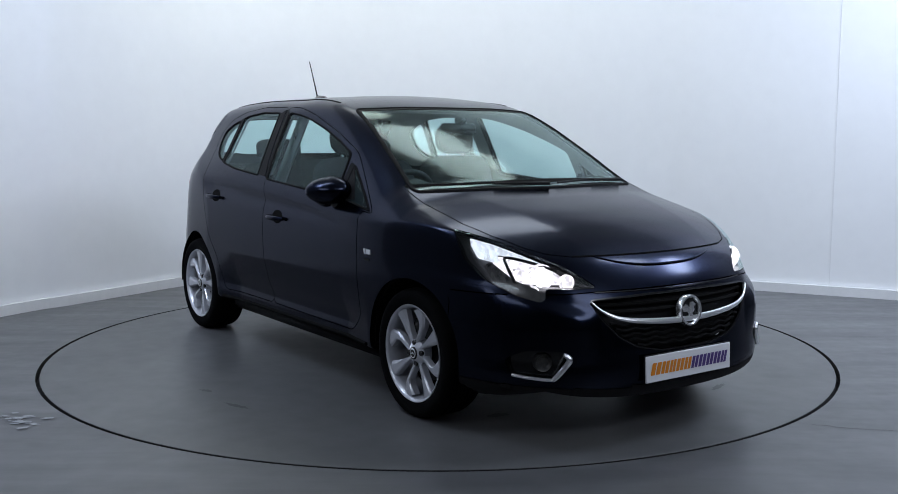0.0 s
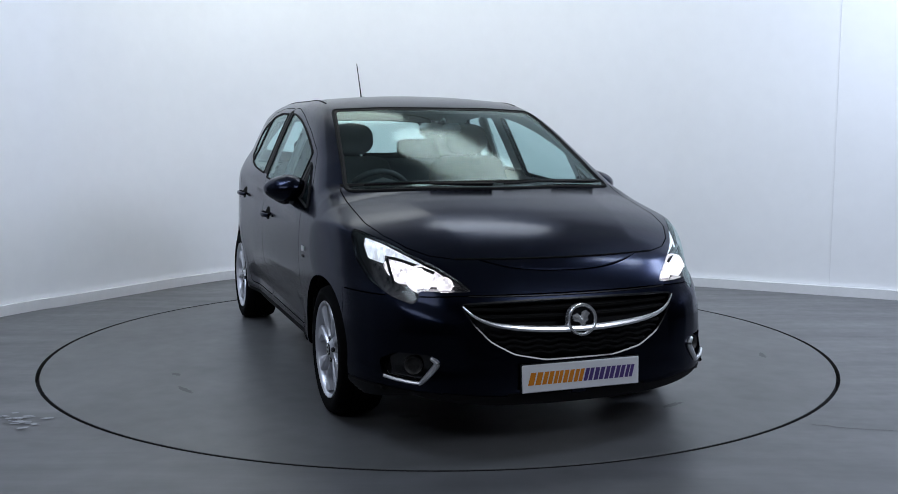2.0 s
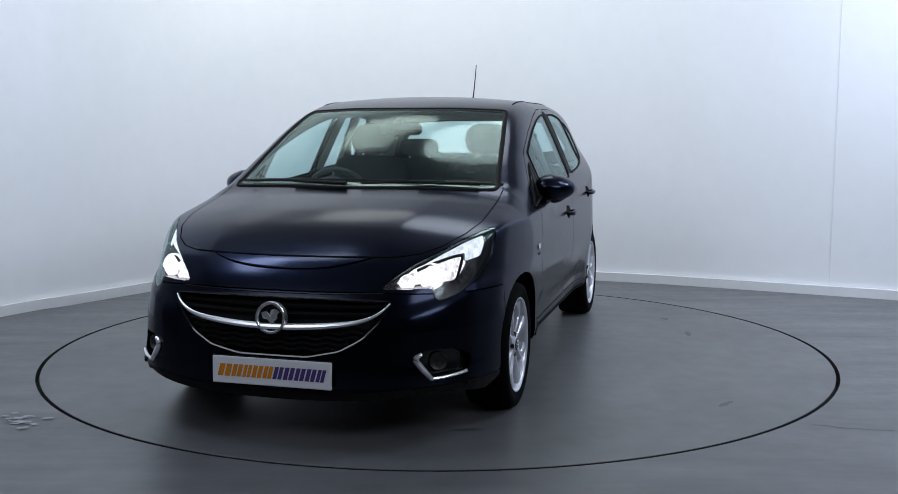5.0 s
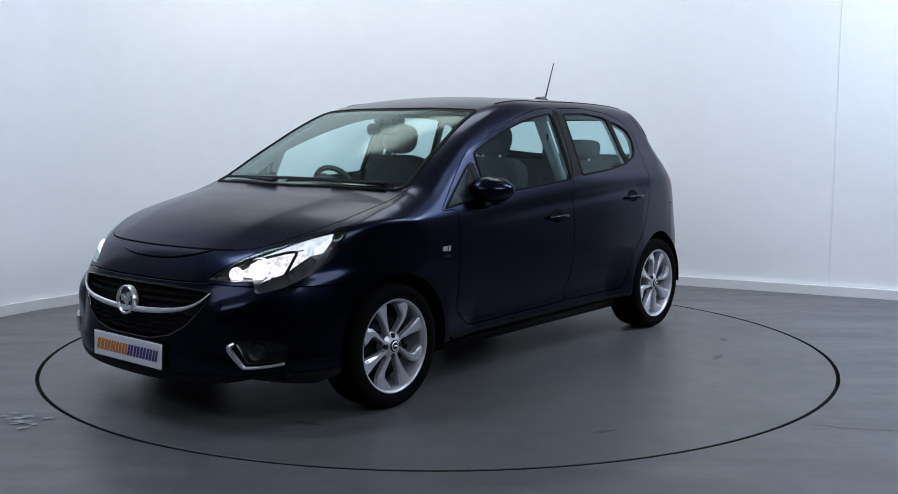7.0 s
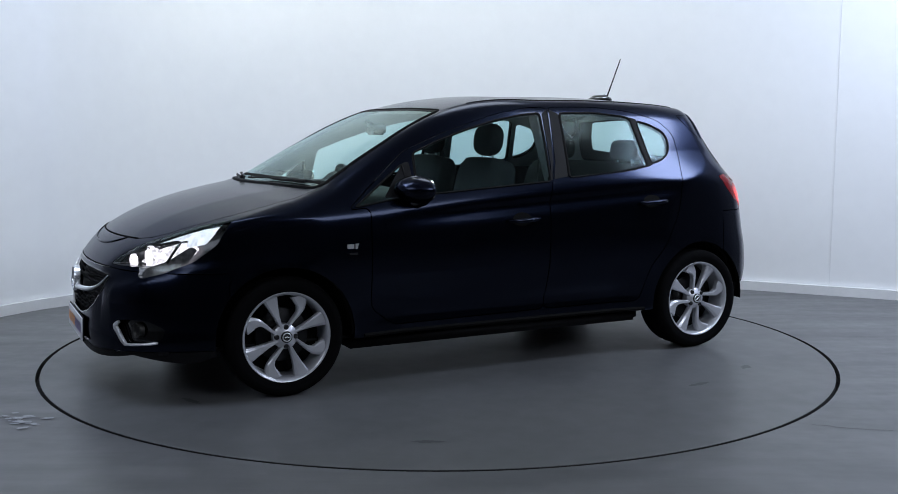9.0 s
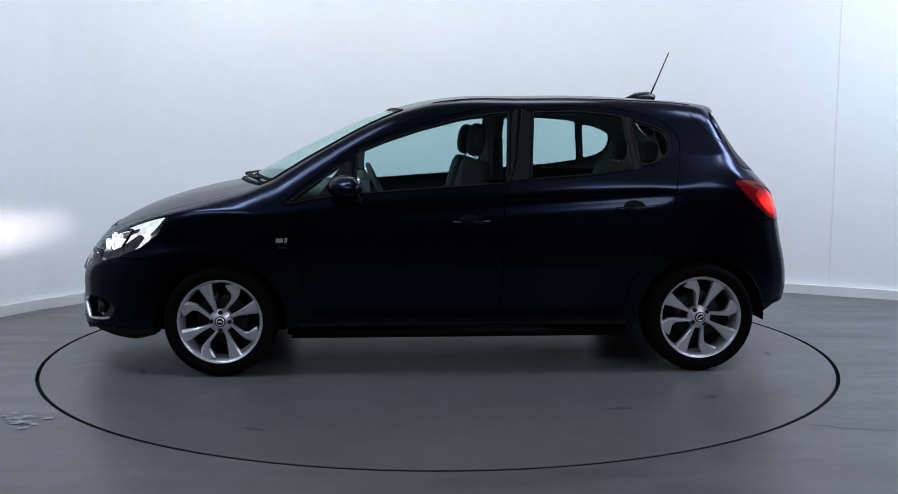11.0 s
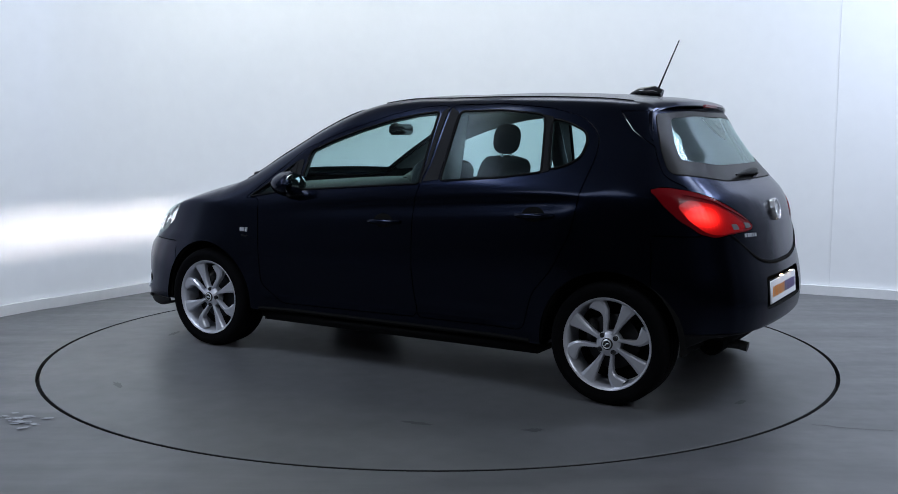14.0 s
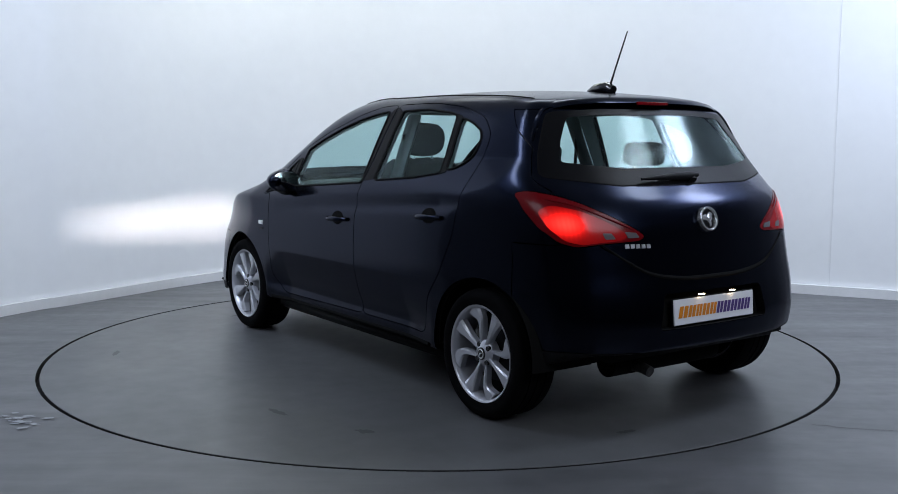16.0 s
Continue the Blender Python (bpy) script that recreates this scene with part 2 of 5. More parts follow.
def spline(points, per=8, closed=False):
    """Catmull-Rom points through a few given ones."""
    P = [np.array(p, float) for p in points]
    n = len(P)
    out = []
    for i in range(n if closed else n - 1):
        a = P[(i - 1) % n] if closed or i else 2 * P[0] - P[1]
        b, c = P[i], P[(i + 1) % n]
        d = P[(i + 2) % n] if closed or i < n - 2 else 2 * P[-1] - P[-2]
        for k in range(per):
            t = k / per
            out.append(0.5 * (2 * b + (c - a) * t + (2 * a - 5 * b + 4 * c - d) * t * t + (3 * b - a - 3 * c + d) * t ** 3))
    if not closed:
        out.append(P[-1])
    return out


# ---- the studio ----
def studio():
    R_IN, R_OUT = 2.203, 2.223
    # the floor with its round opening
    steps = 128
    vs, fs = [], []
    for r in (R_OUT, 2.6, 3.2, 4.5, 12.5):
        for i in range(steps):
            a = 2 * math.pi * i / steps
            vs.append((r * math.cos(a), r * math.sin(a), 0))
    for k in range(4):
        for i in range(steps):
            j = (i + 1) % steps
            fs.append((k * steps + i, k * steps + j, (k + 1) * steps + j, (k + 1) * steps + i))
    floor = new("floor", mesh_of("floor", raw(vs, fs), FLOOR, False))
    tagged(floor, "grey painted studio floor, slightly scuffed", "floor", kind="structure")
    pit = new("gap_lining", mesh_of("gap_lining", lathe([(R_OUT, -0.0005), (R_OUT, -0.05), (R_IN - 0.1, -0.05)], steps, "Z"), GAP, False))
    tagged(pit, "black lining of the gap round the turntable", "gap", kind="structure")
    # worn spots and hairline cracks in the paint
    rnd = random.Random(4)

    def blot(name, c, rx, ry, mat, parent, n=40, z=0.0015, rough=0.35, turn=0.0):
        vs = [(c[0], c[1], z)]
        for i in range(n):
            a = 2 * math.pi * i / n
            k = 1 + rough * noise.noise((3 * math.cos(a) + c[0] * 7, 3 * math.sin(a), c[1] * 5)) + rnd.uniform(-rough, rough) * 0.4
            u, v = rx * k * math.cos(a), ry * k * math.sin(a)
            vs.append((c[0] + u * math.cos(turn) - v * math.sin(turn), c[1] + u * math.sin(turn) + v * math.cos(turn), z))
        return part(name, raw(vs, [(0, 1 + i, 1 + (i + 1) % n) for i in range(n)]), mat, parent, smooth=False)

    for k in range(26):
        c = (-1.86 + rnd.gauss(0, 0.055), -1.545 + rnd.gauss(0, 0.045))
        blot("scuff", c, rnd.uniform(0.006, 0.03), rnd.uniform(0.004, 0.014), SCUFF, floor, 14, 0.0015 + 0.0002 * k, 0.5, rnd.uniform(-0.5, 0.5))
    for pts in (((1.62, -1.62), (1.80, -1.69), (1.98, -1.72), (2.10, -1.76)), ((-2.35, -1.9), (-2.0, -2.15), (-1.75, -2.18)), ((1.55, 1.95), (1.7, 1.72), (1.9, 1.5))):
        way = [(p[0] + rnd.uniform(-0.006, 0.006), p[1] + rnd.uniform(-0.006, 0.006), 0.0012) for p in spline(pts, 8)]
        part("crack", tube(way, [0.0035 * rnd.uniform(0.3, 1.0) for _ in way], 4, flat=0.25), SMUDGE, floor)
    # the curved wall and its skirting
    way = spline([(-6.2, -8.0), (-4.9, -4.0), (-3.95, -1.0), (-3.015, 0.945), (-2.72, 1.40), (-2.42, 1.87), (-2.116, 2.33), (-1.70, 2.78), (-0.9, 3.08),
                  (0.2, 3.03), (1.667, 2.537), (2.08, 2.350), (2.457, 2.167), (3.073, 1.854), (3.497, 1.640), (4.8, 0.95), (6.6, -0.5), (7.6, -3.0), (7.6, -8.0)], 10)

    def strip(offset, z0, z1, depth, first=0, last=999):
        line = way[first:last]
        n = len(line)
        vs, fs = [], []
        for i, p in enumerate(line):
            d = line[min(i + 1, n - 1)] - line[max(i - 1, 0)]
            d /= np.linalg.norm(d)
            nrm = np.array([-d[1], d[0]])
            a, b = p - nrm * offset, p + nrm * depth
            for q, z in ((a, z0), (a, z1), (b, z1), (b, z0)):
                vs.append((q[0], q[1], z))
        for i in range(n - 1):
            for k in range(4):
                l = (k + 1) % 4
                fs.append((4 * i + k, 4 * i + 4 + k, 4 * i + 4 + l, 4 * i + l))
        bm = raw(vs, fs)
        bmesh.ops.recalc_face_normals(bm, faces=bm.faces)
        return bm

    wall = new("wall_north", mesh_of("wall_north", strip(0.0, 0.0, 3.9, 0.15, 25, 147), WALL))
    tagged(wall, "white painted curved studio wall with a soft sheen", "wall", kind="structure")
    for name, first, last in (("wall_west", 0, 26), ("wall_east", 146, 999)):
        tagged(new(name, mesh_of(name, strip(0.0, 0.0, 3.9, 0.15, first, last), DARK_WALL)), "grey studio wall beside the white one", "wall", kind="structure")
    skirt = new("baseboard", mesh_of("baseboard", strip(0.042, 0.0, 0.073, -0.001, 25, 147), SKIRTING, False))
    tagged(skirt, "white gloss skirting board along the wall", "baseboard", kind="structure")
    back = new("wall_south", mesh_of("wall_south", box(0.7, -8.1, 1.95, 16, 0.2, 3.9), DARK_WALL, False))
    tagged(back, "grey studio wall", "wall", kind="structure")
    top = new("ceiling", mesh_of("ceiling", box(0.7, -2.0, 4.0, 17, 13, 0.2), CEILING, False))
    tagged(top, "white painted studio ceiling", "ceiling", kind="structure")
    # the joint between two wall panels
    seam = new("wall_joint", mesh_of("wall_joint", box(3.050, 1.864, 1.98, 0.005, 0.004, 3.80, turn=pose(0, 0, 0, 0, 0, -27)), JOINT, False))
    tagged(seam, "thin joint between two white wall panels", "wall joint", kind="structure")
    return R_IN


R_TABLE = studio()


def turntable():
    ob = new("turntable", mesh_of("turntable", lathe([(0, 0), (0.7, 0), (1.4, 0), (R_TABLE - 0.002, 0), (R_TABLE, -0.002)], 160, "Z"), TURNTABLE, False))
    part("turntable_side", lathe([(R_TABLE, -0.002), (R_TABLE, -0.048), (0, -0.048)], 160, "Z"), GAP, ob, "black side of the turntable", smooth=False)
    rnd = random.Random(9)
    for r, a, rx, ry in ((1.62, -70, 0.10, 0.018), (1.55, -82, 0.05, 0.02), (1.86, 62, 0.07, 0.02), (1.60, 118, 0.09, 0.02), (1.75, 135, 0.05, 0.03), (1.90, 170, 0.06, 0.02), (1.7, 20, 0.08, 0.02), (1.5, -25, 0.06, 0.03)):
        n = 26
        c, t = Vector((r * math.cos(radians(a)), r * math.sin(radians(a)), 0)), radians(a + 90 + rnd.uniform(-25, 25))
        vs = [(c.x, c.y, 0.0014)]
        for i in range(n):
            b = 2 * math.pi * i / n
            k = rnd.uniform(0.6, 1.1)
            u, v = rx * k * math.cos(b), ry * k * math.sin(b)
            vs.append((c.x + u * math.cos(t) - v * math.sin(t), c.y + u * math.sin(t) + v * math.cos(t), 0.0014))
        part("smudge", raw(vs, [(0, 1 + i, 1 + (i + 1) % n) for i in range(n)]), SMUDGE, ob, "dark tyre smudge", smooth=False)
    return tagged(ob, "round grey painted turntable set in the floor", "turntable")


TABLE = turntable()


# ---- the car's outer form: inside where form() < 0; x forwards, y to its left, z up ----
def hermite(xs, ys):
    xs, ys = np.array(xs, float), np.array(ys, float)
    m = np.gradient(ys, xs)

    def at(x):
        x = np.clip(x, xs[0], xs[-1])
        i = np.clip(np.searchsorted(xs, x) - 1, 0, len(xs) - 2)
        h = xs[i + 1] - xs[i]
        t = (x - xs[i]) / h
        return ((1 + 2 * t) * (1 - t) ** 2 * ys[i] + t * (1 - t) ** 2 * h * m[i] + t * t * (3 - 2 * t) * ys[i + 1] + t * t * (t - 1) * h * m[i + 1])

    return at


def smax(a, b, k):
    d = np.clip(0.5 + 0.5 * (a - b) / k, 0, 1)
    return b + (a - b) * d + k * d * (1 - d)


TOP = hermite([-2.2, -1.75, -1.62, -1.46, -1.2, -0.95, -0.65, -0.3, 0.0, 0.2, 0.38, 0.6, 0.8, 0.95, 1.08, 1.16, 1.22, 1.4, 1.6, 1.75, 1.87, 1.97, 2.05, 2.12, 2.3],
              [1.0, 1.24, 1.34, 1.405, 1.447, 1.464, 1.474, 1.470, 1.464, 1.436, 1.390, 1.306, 1.212, 1.137, 1.064, 1.020, 0.998, 0.958, 0.905, 0.850, 0.788, 0.716, 0.625, 0.46, 0.1])
NOSE = hermite([0.1, 0.2, 0.26, 0.36, 0.45, 0.53, 0.60, 0.66, 0.75, 1.6], [2.03, 2.078, 2.096, 2.096, 2.090, 2.082, 2.064, 2.034, 1.995, 1.8])
NOSE_PLAN = hermite([-0.2, 0, 0.2, 0.3, 0.4, 0.48, 0.56, 0.63, 0.70, 0.77, 0.82, 0.86, 0.90, 1.1], [0.008, 0, 0.008, 0.020, 0.044, 0.075, 0.120, 0.178, 0.265, 0.40, 0.57, 0.82, 1.2, 2.5])
TAIL = hermite([0.1, 0.24, 0.30, 0.42, 0.55, 0.62, 0.66, 0.75, 0.88, 0.97, 1.02, 1.10, 1.25, 1.36, 1.6], [1.76, 1.82, 1.85, 1.876, 1.864, 1.848, 1.838, 1.820, 1.790, 1.745, 1.700, 1.625, 1.515, 1.445, 1.3])
TAIL_PLAN = hermite([-0.25, 0, 0.25, 0.4, 0.5, 0.58, 0.66, 0.72, 0.78, 0.82, 0.87, 1.1], [0.008, 0, 0.008, 0.022, 0.040, 0.064, 0.100, 0.152, 0.25, 0.40, 0.80, 1.9])
SIDE_LOW = hermite([0.1, 0.2, 0.28, 0.36, 0.5, 0.64, 0.76, 0.88, 1.0, 1.2], [0.78, 0.825, 0.846, 0.850, 0.861, 0.868, 0.866, 0.857, 0.842, 0.80])
SHIFT = hermite([-2, -1.4, -1.0, 0.0, 0.35, 0.8, 1.2, 1.6, 1.9, 2.3], [-0.10, -0.10, 0.0, 0.04, 0.16, 0.32, 0.30, 0.20, 0.20, 0.20])
CROWN = hermite([-2, 0.0, 0.4, 1.0, 1.3, 2.3], [0.09, 0.090, 0.06, 0.03, 0.045, 0.05])
CABIN_IN = hermite([-2, -1.5, -1.1, -0.6, 0.0, 0.5, 0.9, 1.4, 2.3], [0.125, 0.09, 0.045, 0.01, 0.0, 0.012, 0.035, 0.07, 0.1])


def crease(x):
    return 0.905 + (0.3 - x) * 0.062


def form(x, y, z):
    y = np.abs(y)
    low = SIDE_LOW(z) - 0.011 * np.exp(-((z - crease(x) + 0.052) / 0.034) ** 2) * np.clip((0.75 - x) / 0.5, 0, 1) * np.clip((x + 1.25) / 0.3, 0, 1)
    low = low - 0.010 * np.exp(-((z - 0.36) / 0.05) ** 2) * np.clip((0.9 - np.abs(x)) / 0.2, 0, 1)
    low = low - 0.034 * np.clip((0.56 - z) / 0.22, 0, 1) * np.clip((0.90 - np.abs(x)) / 0.25, 0, 1)
    cabin = 0.858 - 0.44 * (z - crease(x)) - CABIN_IN(x) * np.clip((z - 0.85) / 0.3, 0, 1) - 0.18 * np.clip(z - 1.15, 0, 1) ** 2
    ends = 0.036 * np.clip((x - 1.42) / 0.40, 0, 1) ** 2 + 0.062 * np.clip((-x - 1.38) / 0.40, 0, 1) ** 2 * np.clip((1.05 - z) / 0.2, 0, 1)
    # the bumper steps back below a line that runs from the grille under each headlamp to the wing
    fold = 0.545 + 0.125 * np.clip((y - 0.50) / 0.33, 0, 1) ** 1.4
    cheek = 0.026 / (1 + np.exp((z - fold) / 0.010)) * np.clip((y - 0.44) / 0.10, 0, 1) * np.clip((z - 0.34) / 0.14, 0, 1)
    side = y + ends + 0.6 * cheek * np.clip((x - 1.55) / 0.15, 0, 1) + smax(-low, -cabin, 0.012)
    u = x + SHIFT(x) * y * y
    # the bonnet folds down along a line that runs from each pillar towards the badge
    over = y - 0.50 + 0.16 * (x - 1.1)
    ridge = -0.060 * 0.5 * (over + np.sqrt(over * over + 0.0001)) * np.clip((x - 1.05) / 0.12, 0, 1) * np.clip((1.98 - x) / 0.2, 0, 1)
    top = (z - (TOP(u) - CROWN(x) * y * y + ridge)) * 0.9
    nose = (x - (NOSE(z) - NOSE_PLAN(y) * (1.0 - 0.20 * np.clip((0.60 - z) / 0.3, 0, 1)) + cheek)) * 0.8
    tail = (-x - (TAIL(z) - TAIL_PLAN(y) * (1 + 0.15 * np.clip((0.6 - z) / 0.3, 0, 1) + 0.35 * np.clip((z - 0.98) / 0.3, 0, 1)))) * 0.8
    under = 0.245 - 0.095 * np.clip((x - 1.5) / 0.35, 0, 1) + 0.095 * np.clip((-x - 1.50) / 0.2, 0, 1) - z
    f = smax(side, top, 0.07)
    f = smax(f, nose, 0.05)
    f = smax(f, tail, 0.05)
    return smax(f, under, 0.02)


def solve(P, Q, steps=34):
    """The points between P (outside) and Q (inside) that lie on the form."""
    lo, hi = np.zeros(len(P)), np.ones(len(P))
    for _ in range(steps):
        t = (lo + hi) / 2
        S = P + (Q - P) * t[:, None]
        out = form(*S.T) > 0
        lo, hi = np.where(out, t, lo), np.where(out, hi, t)
    return P + (Q - P) * ((lo + hi) / 2)[:, None]


def normal_at(S, e=1e-4):
    g = np.stack([form(*(S + np.eye(3)[i] * e).T) - form(*(S - np.eye(3)[i] * e).T) for i in range(3)], 1)
    return g / np.maximum(np.linalg.norm(g, axis=1, keepdims=True), 1e-12)


def on_side(pts, lift=0.0):
    """(x, z) points set on the left flank."""
    A = np.array([(p[0], 1.2, p[1]) for p in pts], float)
    B = A.copy()
    B[:, 1] = 0.0
    S = solve(A, B)
    return S + normal_at(S) * lift


def on_front(pts, lift=0.0):
    """(y, z) points set on the nose, the bonnet or the windscreen."""
    A = np.array([(2.6, p[0], p[1]) for p in pts], float)
    B = A.copy()
    B[:, 0] = -0.4
    S = solve(A, B)
    return S + normal_at(S) * lift


def on_rear(pts, lift=0.0):
    A = np.array([(-2.6, p[0], p[1]) for p in pts], float)
    B = A.copy()
    B[:, 0] = -0.6
    S = solve(A, B)
    return S + normal_at(S) * lift


def on_top(pts, lift=0.0):
    """(x, y) points set on the bonnet or roof."""
    A = np.array([(p[0], p[1], 1.9) for p in pts], float)
    B = A.copy()
    B[:, 2] = 0.45
    S = solve(A, B)
    return S + normal_at(S) * lift


ON = {"side": on_side, "front": on_front, "rear": on_rear, "top": on_top}
AXES = {"side": (0, 2), "front": (1, 2), "rear": (1, 2), "top": (0, 1)}


def shell_grid(step=0.0135):
    """A quad skin of the left half of the form: arrays of points and of faces."""
    x0, x1, y1, z0, z1 = -1.98, 2.2, 1.0, 0.14, 1.56
    nx, ny, nz = round((x1 - x0) / step), round(y1 / step), round((z1 - z0) / step)
    X, Y, Z = np.linspace(x0, x1, nx + 1), np.linspace(0, y1, ny + 1), np.linspace(z0, z1, nz + 1)
    pts, faces, seen = [], [], {}

    def vert(p):
        k = (round(p[0] * 1e5), round(p[1] * 1e5), round(p[2] * 1e5))
        if k not in seen:
            seen[k] = len(pts)
            pts.append(p)
        return seen[k]

    def sheet(A, B, put, flip):
        ids = [[vert(put(a, b)) for b in B] for a in A]
        for i in range(len(A) - 1):
            for j in range(len(B) - 1):
                f = (ids[i][j], ids[i + 1][j], ids[i + 1][j + 1], ids[i][j + 1])
                faces.append(f[::-1] if flip else f)

    sheet(X, Z, lambda a, b: (a, y1, b), True)
    sheet(X, Y, lambda a, b: (a, b, z1), False)
    sheet(Y, Z, lambda a, b: (x1, a, b), False)
    sheet(Y, Z, lambda a, b: (x0, a, b), True)
    P = np.array(pts)
    Q = np.zeros_like(P)
    Q[:, 0] = np.clip(P[:, 0], -1.15, 1.45)
    Q[:, 2] = np.clip(P[:, 2], 0.40, np.minimum(TOP(Q[:, 0]) - 0.32, 1.05))
    return solve(P, Q), np.array(faces)


# outlines of the panes, lamps and panels, on the flank (x, z), the nose and tail (y, z) or the bonnet (x, y)
def poly(points, per=6):
    """A closed outline with straight edges, cut fine."""
    out = []
    for a, b in zip(points, points[1:] + points[:1]):
        out += [(a[0] + (b[0] - a[0]) * i / per, a[1] + (b[1] - a[1]) * i / per) for i in range(per)]
    return out


def soft(points, r=0.03):
    """A closed outline of straight edges with its corners rounded by r."""
    out, n = [], len(points)
    for i in range(n):
        a, b, c = (np.array(points[k % n], float) for k in (i - 1, i, i + 1))
        ra = min(r, np.linalg.norm(a - b) * 0.45)
        rc = min(r, np.linalg.norm(c - b) * 0.45)
        p, q = b + (a - b) / np.linalg.norm(a - b) * ra, b + (c - b) / np.linalg.norm(c - b) * rc
        for k in range(5):
            t = k / 4
            out.append(tuple((1 - t) ** 2 * p + 2 * t * (1 - t) * b + t * t * q))
    fine = []
    for a, b in zip(out, out[1:] + out[:1]):
        m = max(1, int(math.dist(a, b) / 0.02))
        fine += [(a[0] + (b[0] - a[0]) * i / m, a[1] + (b[1] - a[1]) * i / m) for i in range(m)]
    return fine


def disc_outline(cx, cz, r, n=64):
    return [(cx + r * math.cos(2 * math.pi * i / n), cz + r * math.sin(2 * math.pi * i / n)) for i in range(n)]


FRONT_PANE = soft([(0.565, 0.945), (0.548, 1.155), (0.40, 1.215), (0.22, 1.275), (0.03, 1.325), (-0.12, 1.352), (-0.245, 1.365), (-0.222, 1.000), (0.10, 0.978)], 0.02)
QUARTER_PANE = soft([(0.905, 0.897), (0.62, 1.100), (0.608, 0.945)], 0.015)
REAR_PANE = soft([(-0.345, 1.018), (-0.374, 1.365), (-0.60, 1.370), (-0.80, 1.352), (-0.855, 1.338), (-0.895, 1.073), (-0.70, 1.045)], 0.02)
TIP_PANE = soft([(-0.925, 1.083), (-0.89, 1.328), (-0.98, 1.308), (-1.075, 1.265), (-1.095, 1.22), (-1.075, 1.145), (-1.01, 1.105)], 0.03)
FRONT_DOOR = soft([(0.83, 0.40), (0.83, 0.895), (0.945, 0.884), (0.60, 1.165), (0.35, 1.262), (0.05, 1.352), (-0.15, 1.392), (-0.305, 1.398), (-0.262, 1.10), (-0.205, 0.90), (-0.195, 0.31), (0.70, 0.30)], 0.04)
REAR_DOOR = soft([(-0.195, 0.31), (-0.205, 0.90), (-0.262, 1.10), (-0.305, 1.398), (-0.62, 1.402), (-0.88, 1.378), (-1.06, 1.330), (-1.148, 1.25), (-1.150, 1.15), (-1.115, 1.00), (-1.075, 0.80), (-0.985, 0.62), (-0.88, 0.50), (-0.82, 0.31)], 0.04)
ARCH_F = disc_outline(1.256, 0.285, 0.338)
ARCH_R = disc_outline(-1.256, 0.29, 0.336)
SCREEN = soft([(-0.69, 0.985), (-0.665, 1.06), (-0.622, 1.22), (-0.572, 1.376), (-0.30, 1.388), (0.30, 1.388), (0.572, 1.376), (0.622, 1.22), (0.665, 1.06), (0.69, 0.985), (0.35, 0.995), (-0.35, 0.995)], 0.03)
REAR_SCREEN = soft([(-0.71, 1.075), (-0.655, 1.20), (-0.57, 1.345), (-0.30, 1.362), (0.30, 1.362), (0.57, 1.345), (0.655, 1.20), (0.71, 1.075), (0.40, 1.035), (-0.40, 1.035)], 0.03)
BONNET_SIDE = [tuple(p[:2]) for p in on_front([(0.71, 0.872), (0.675, 0.832), (0.61, 0.790), (0.54, 0.764), (0.46, 0.754)] + [(y, 0.752) for y in np.linspace(0.38, 0.02, 10)])]
BONNET_LEFT = [(1.0 + 0.16 * (1 - (y / 0.71) ** 2), y) for y in np.linspace(0.0, 0.69, 13)] + [(1.03, 0.71), (1.25, 0.712)] + BONNET_SIDE
BONNET = BONNET_LEFT + [(x, -y) for x, y in BONNET_LEFT[:0:-1]]
HEADLAMP_FRONT = soft([(0.425, 0.640), (0.455, 0.672), (0.53, 0.728), (0.61, 0.772), (0.68, 0.815), (0.745, 0.846), (0.772, 0.856), (0.785, 0.82), (0.782, 0.74), (0.755, 0.662), (0.70, 0.610), (0.645, 0.588), (0.622, 0.594), (0.610, 0.639), (0.50, 0.637)], 0.012)
TAIL_LAMP = soft([(0.372, 0.830), (0.42, 0.862), (0.52, 0.915), (0.62, 0.965), (0.70, 1.000), (0.765, 1.018), (0.792, 1.005), (0.790, 0.94), (0.772, 0.865), (0.73, 0.810), (0.68, 0.792), (0.60, 0.802), (0.48, 0.808), (0.40, 0.812)], 0.015)
GRILLE = soft([(-0.475, 0.592), (-0.38, 0.598), (-0.20, 0.603), (0.20, 0.603), (0.38, 0.598), (0.475, 0.592), (0.44, 0.52), (0.37, 0.445), (0.28, 0.395), (0.15, 0.368), (-0.15, 0.368), (-0.28, 0.395), (-0.37, 0.445), (-0.44, 0.52)], 0.02)
PLATE_POCKET = soft([(-0.31, 0.582), (0.31, 0.582), (0.345, 0.436), (-0.345, 0.436)], 0.02)
FOG = soft([(0.575, 0.375), (0.60, 0.395), (0.70, 0.395), (0.75, 0.36), (0.742, 0.300), (0.64, 0.285), (0.62, 0.29)], 0.015)
TAILGATE = soft([(-0.60, 0.80), (-0.63, 0.92), (-0.735, 1.06), (-0.665, 1.215), (-0.585, 1.36), (-0.30, 1.395), (0.30, 1.395), (0.585, 1.36), (0.665, 1.215), (0.735, 1.06), (0.63, 0.92), (0.60, 0.80), (0.47, 0.725), (0.36, 0.67), (0.20, 0.645), (-0.20, 0.645), (-0.36, 0.67), (-0.47, 0.725)], 0.03)


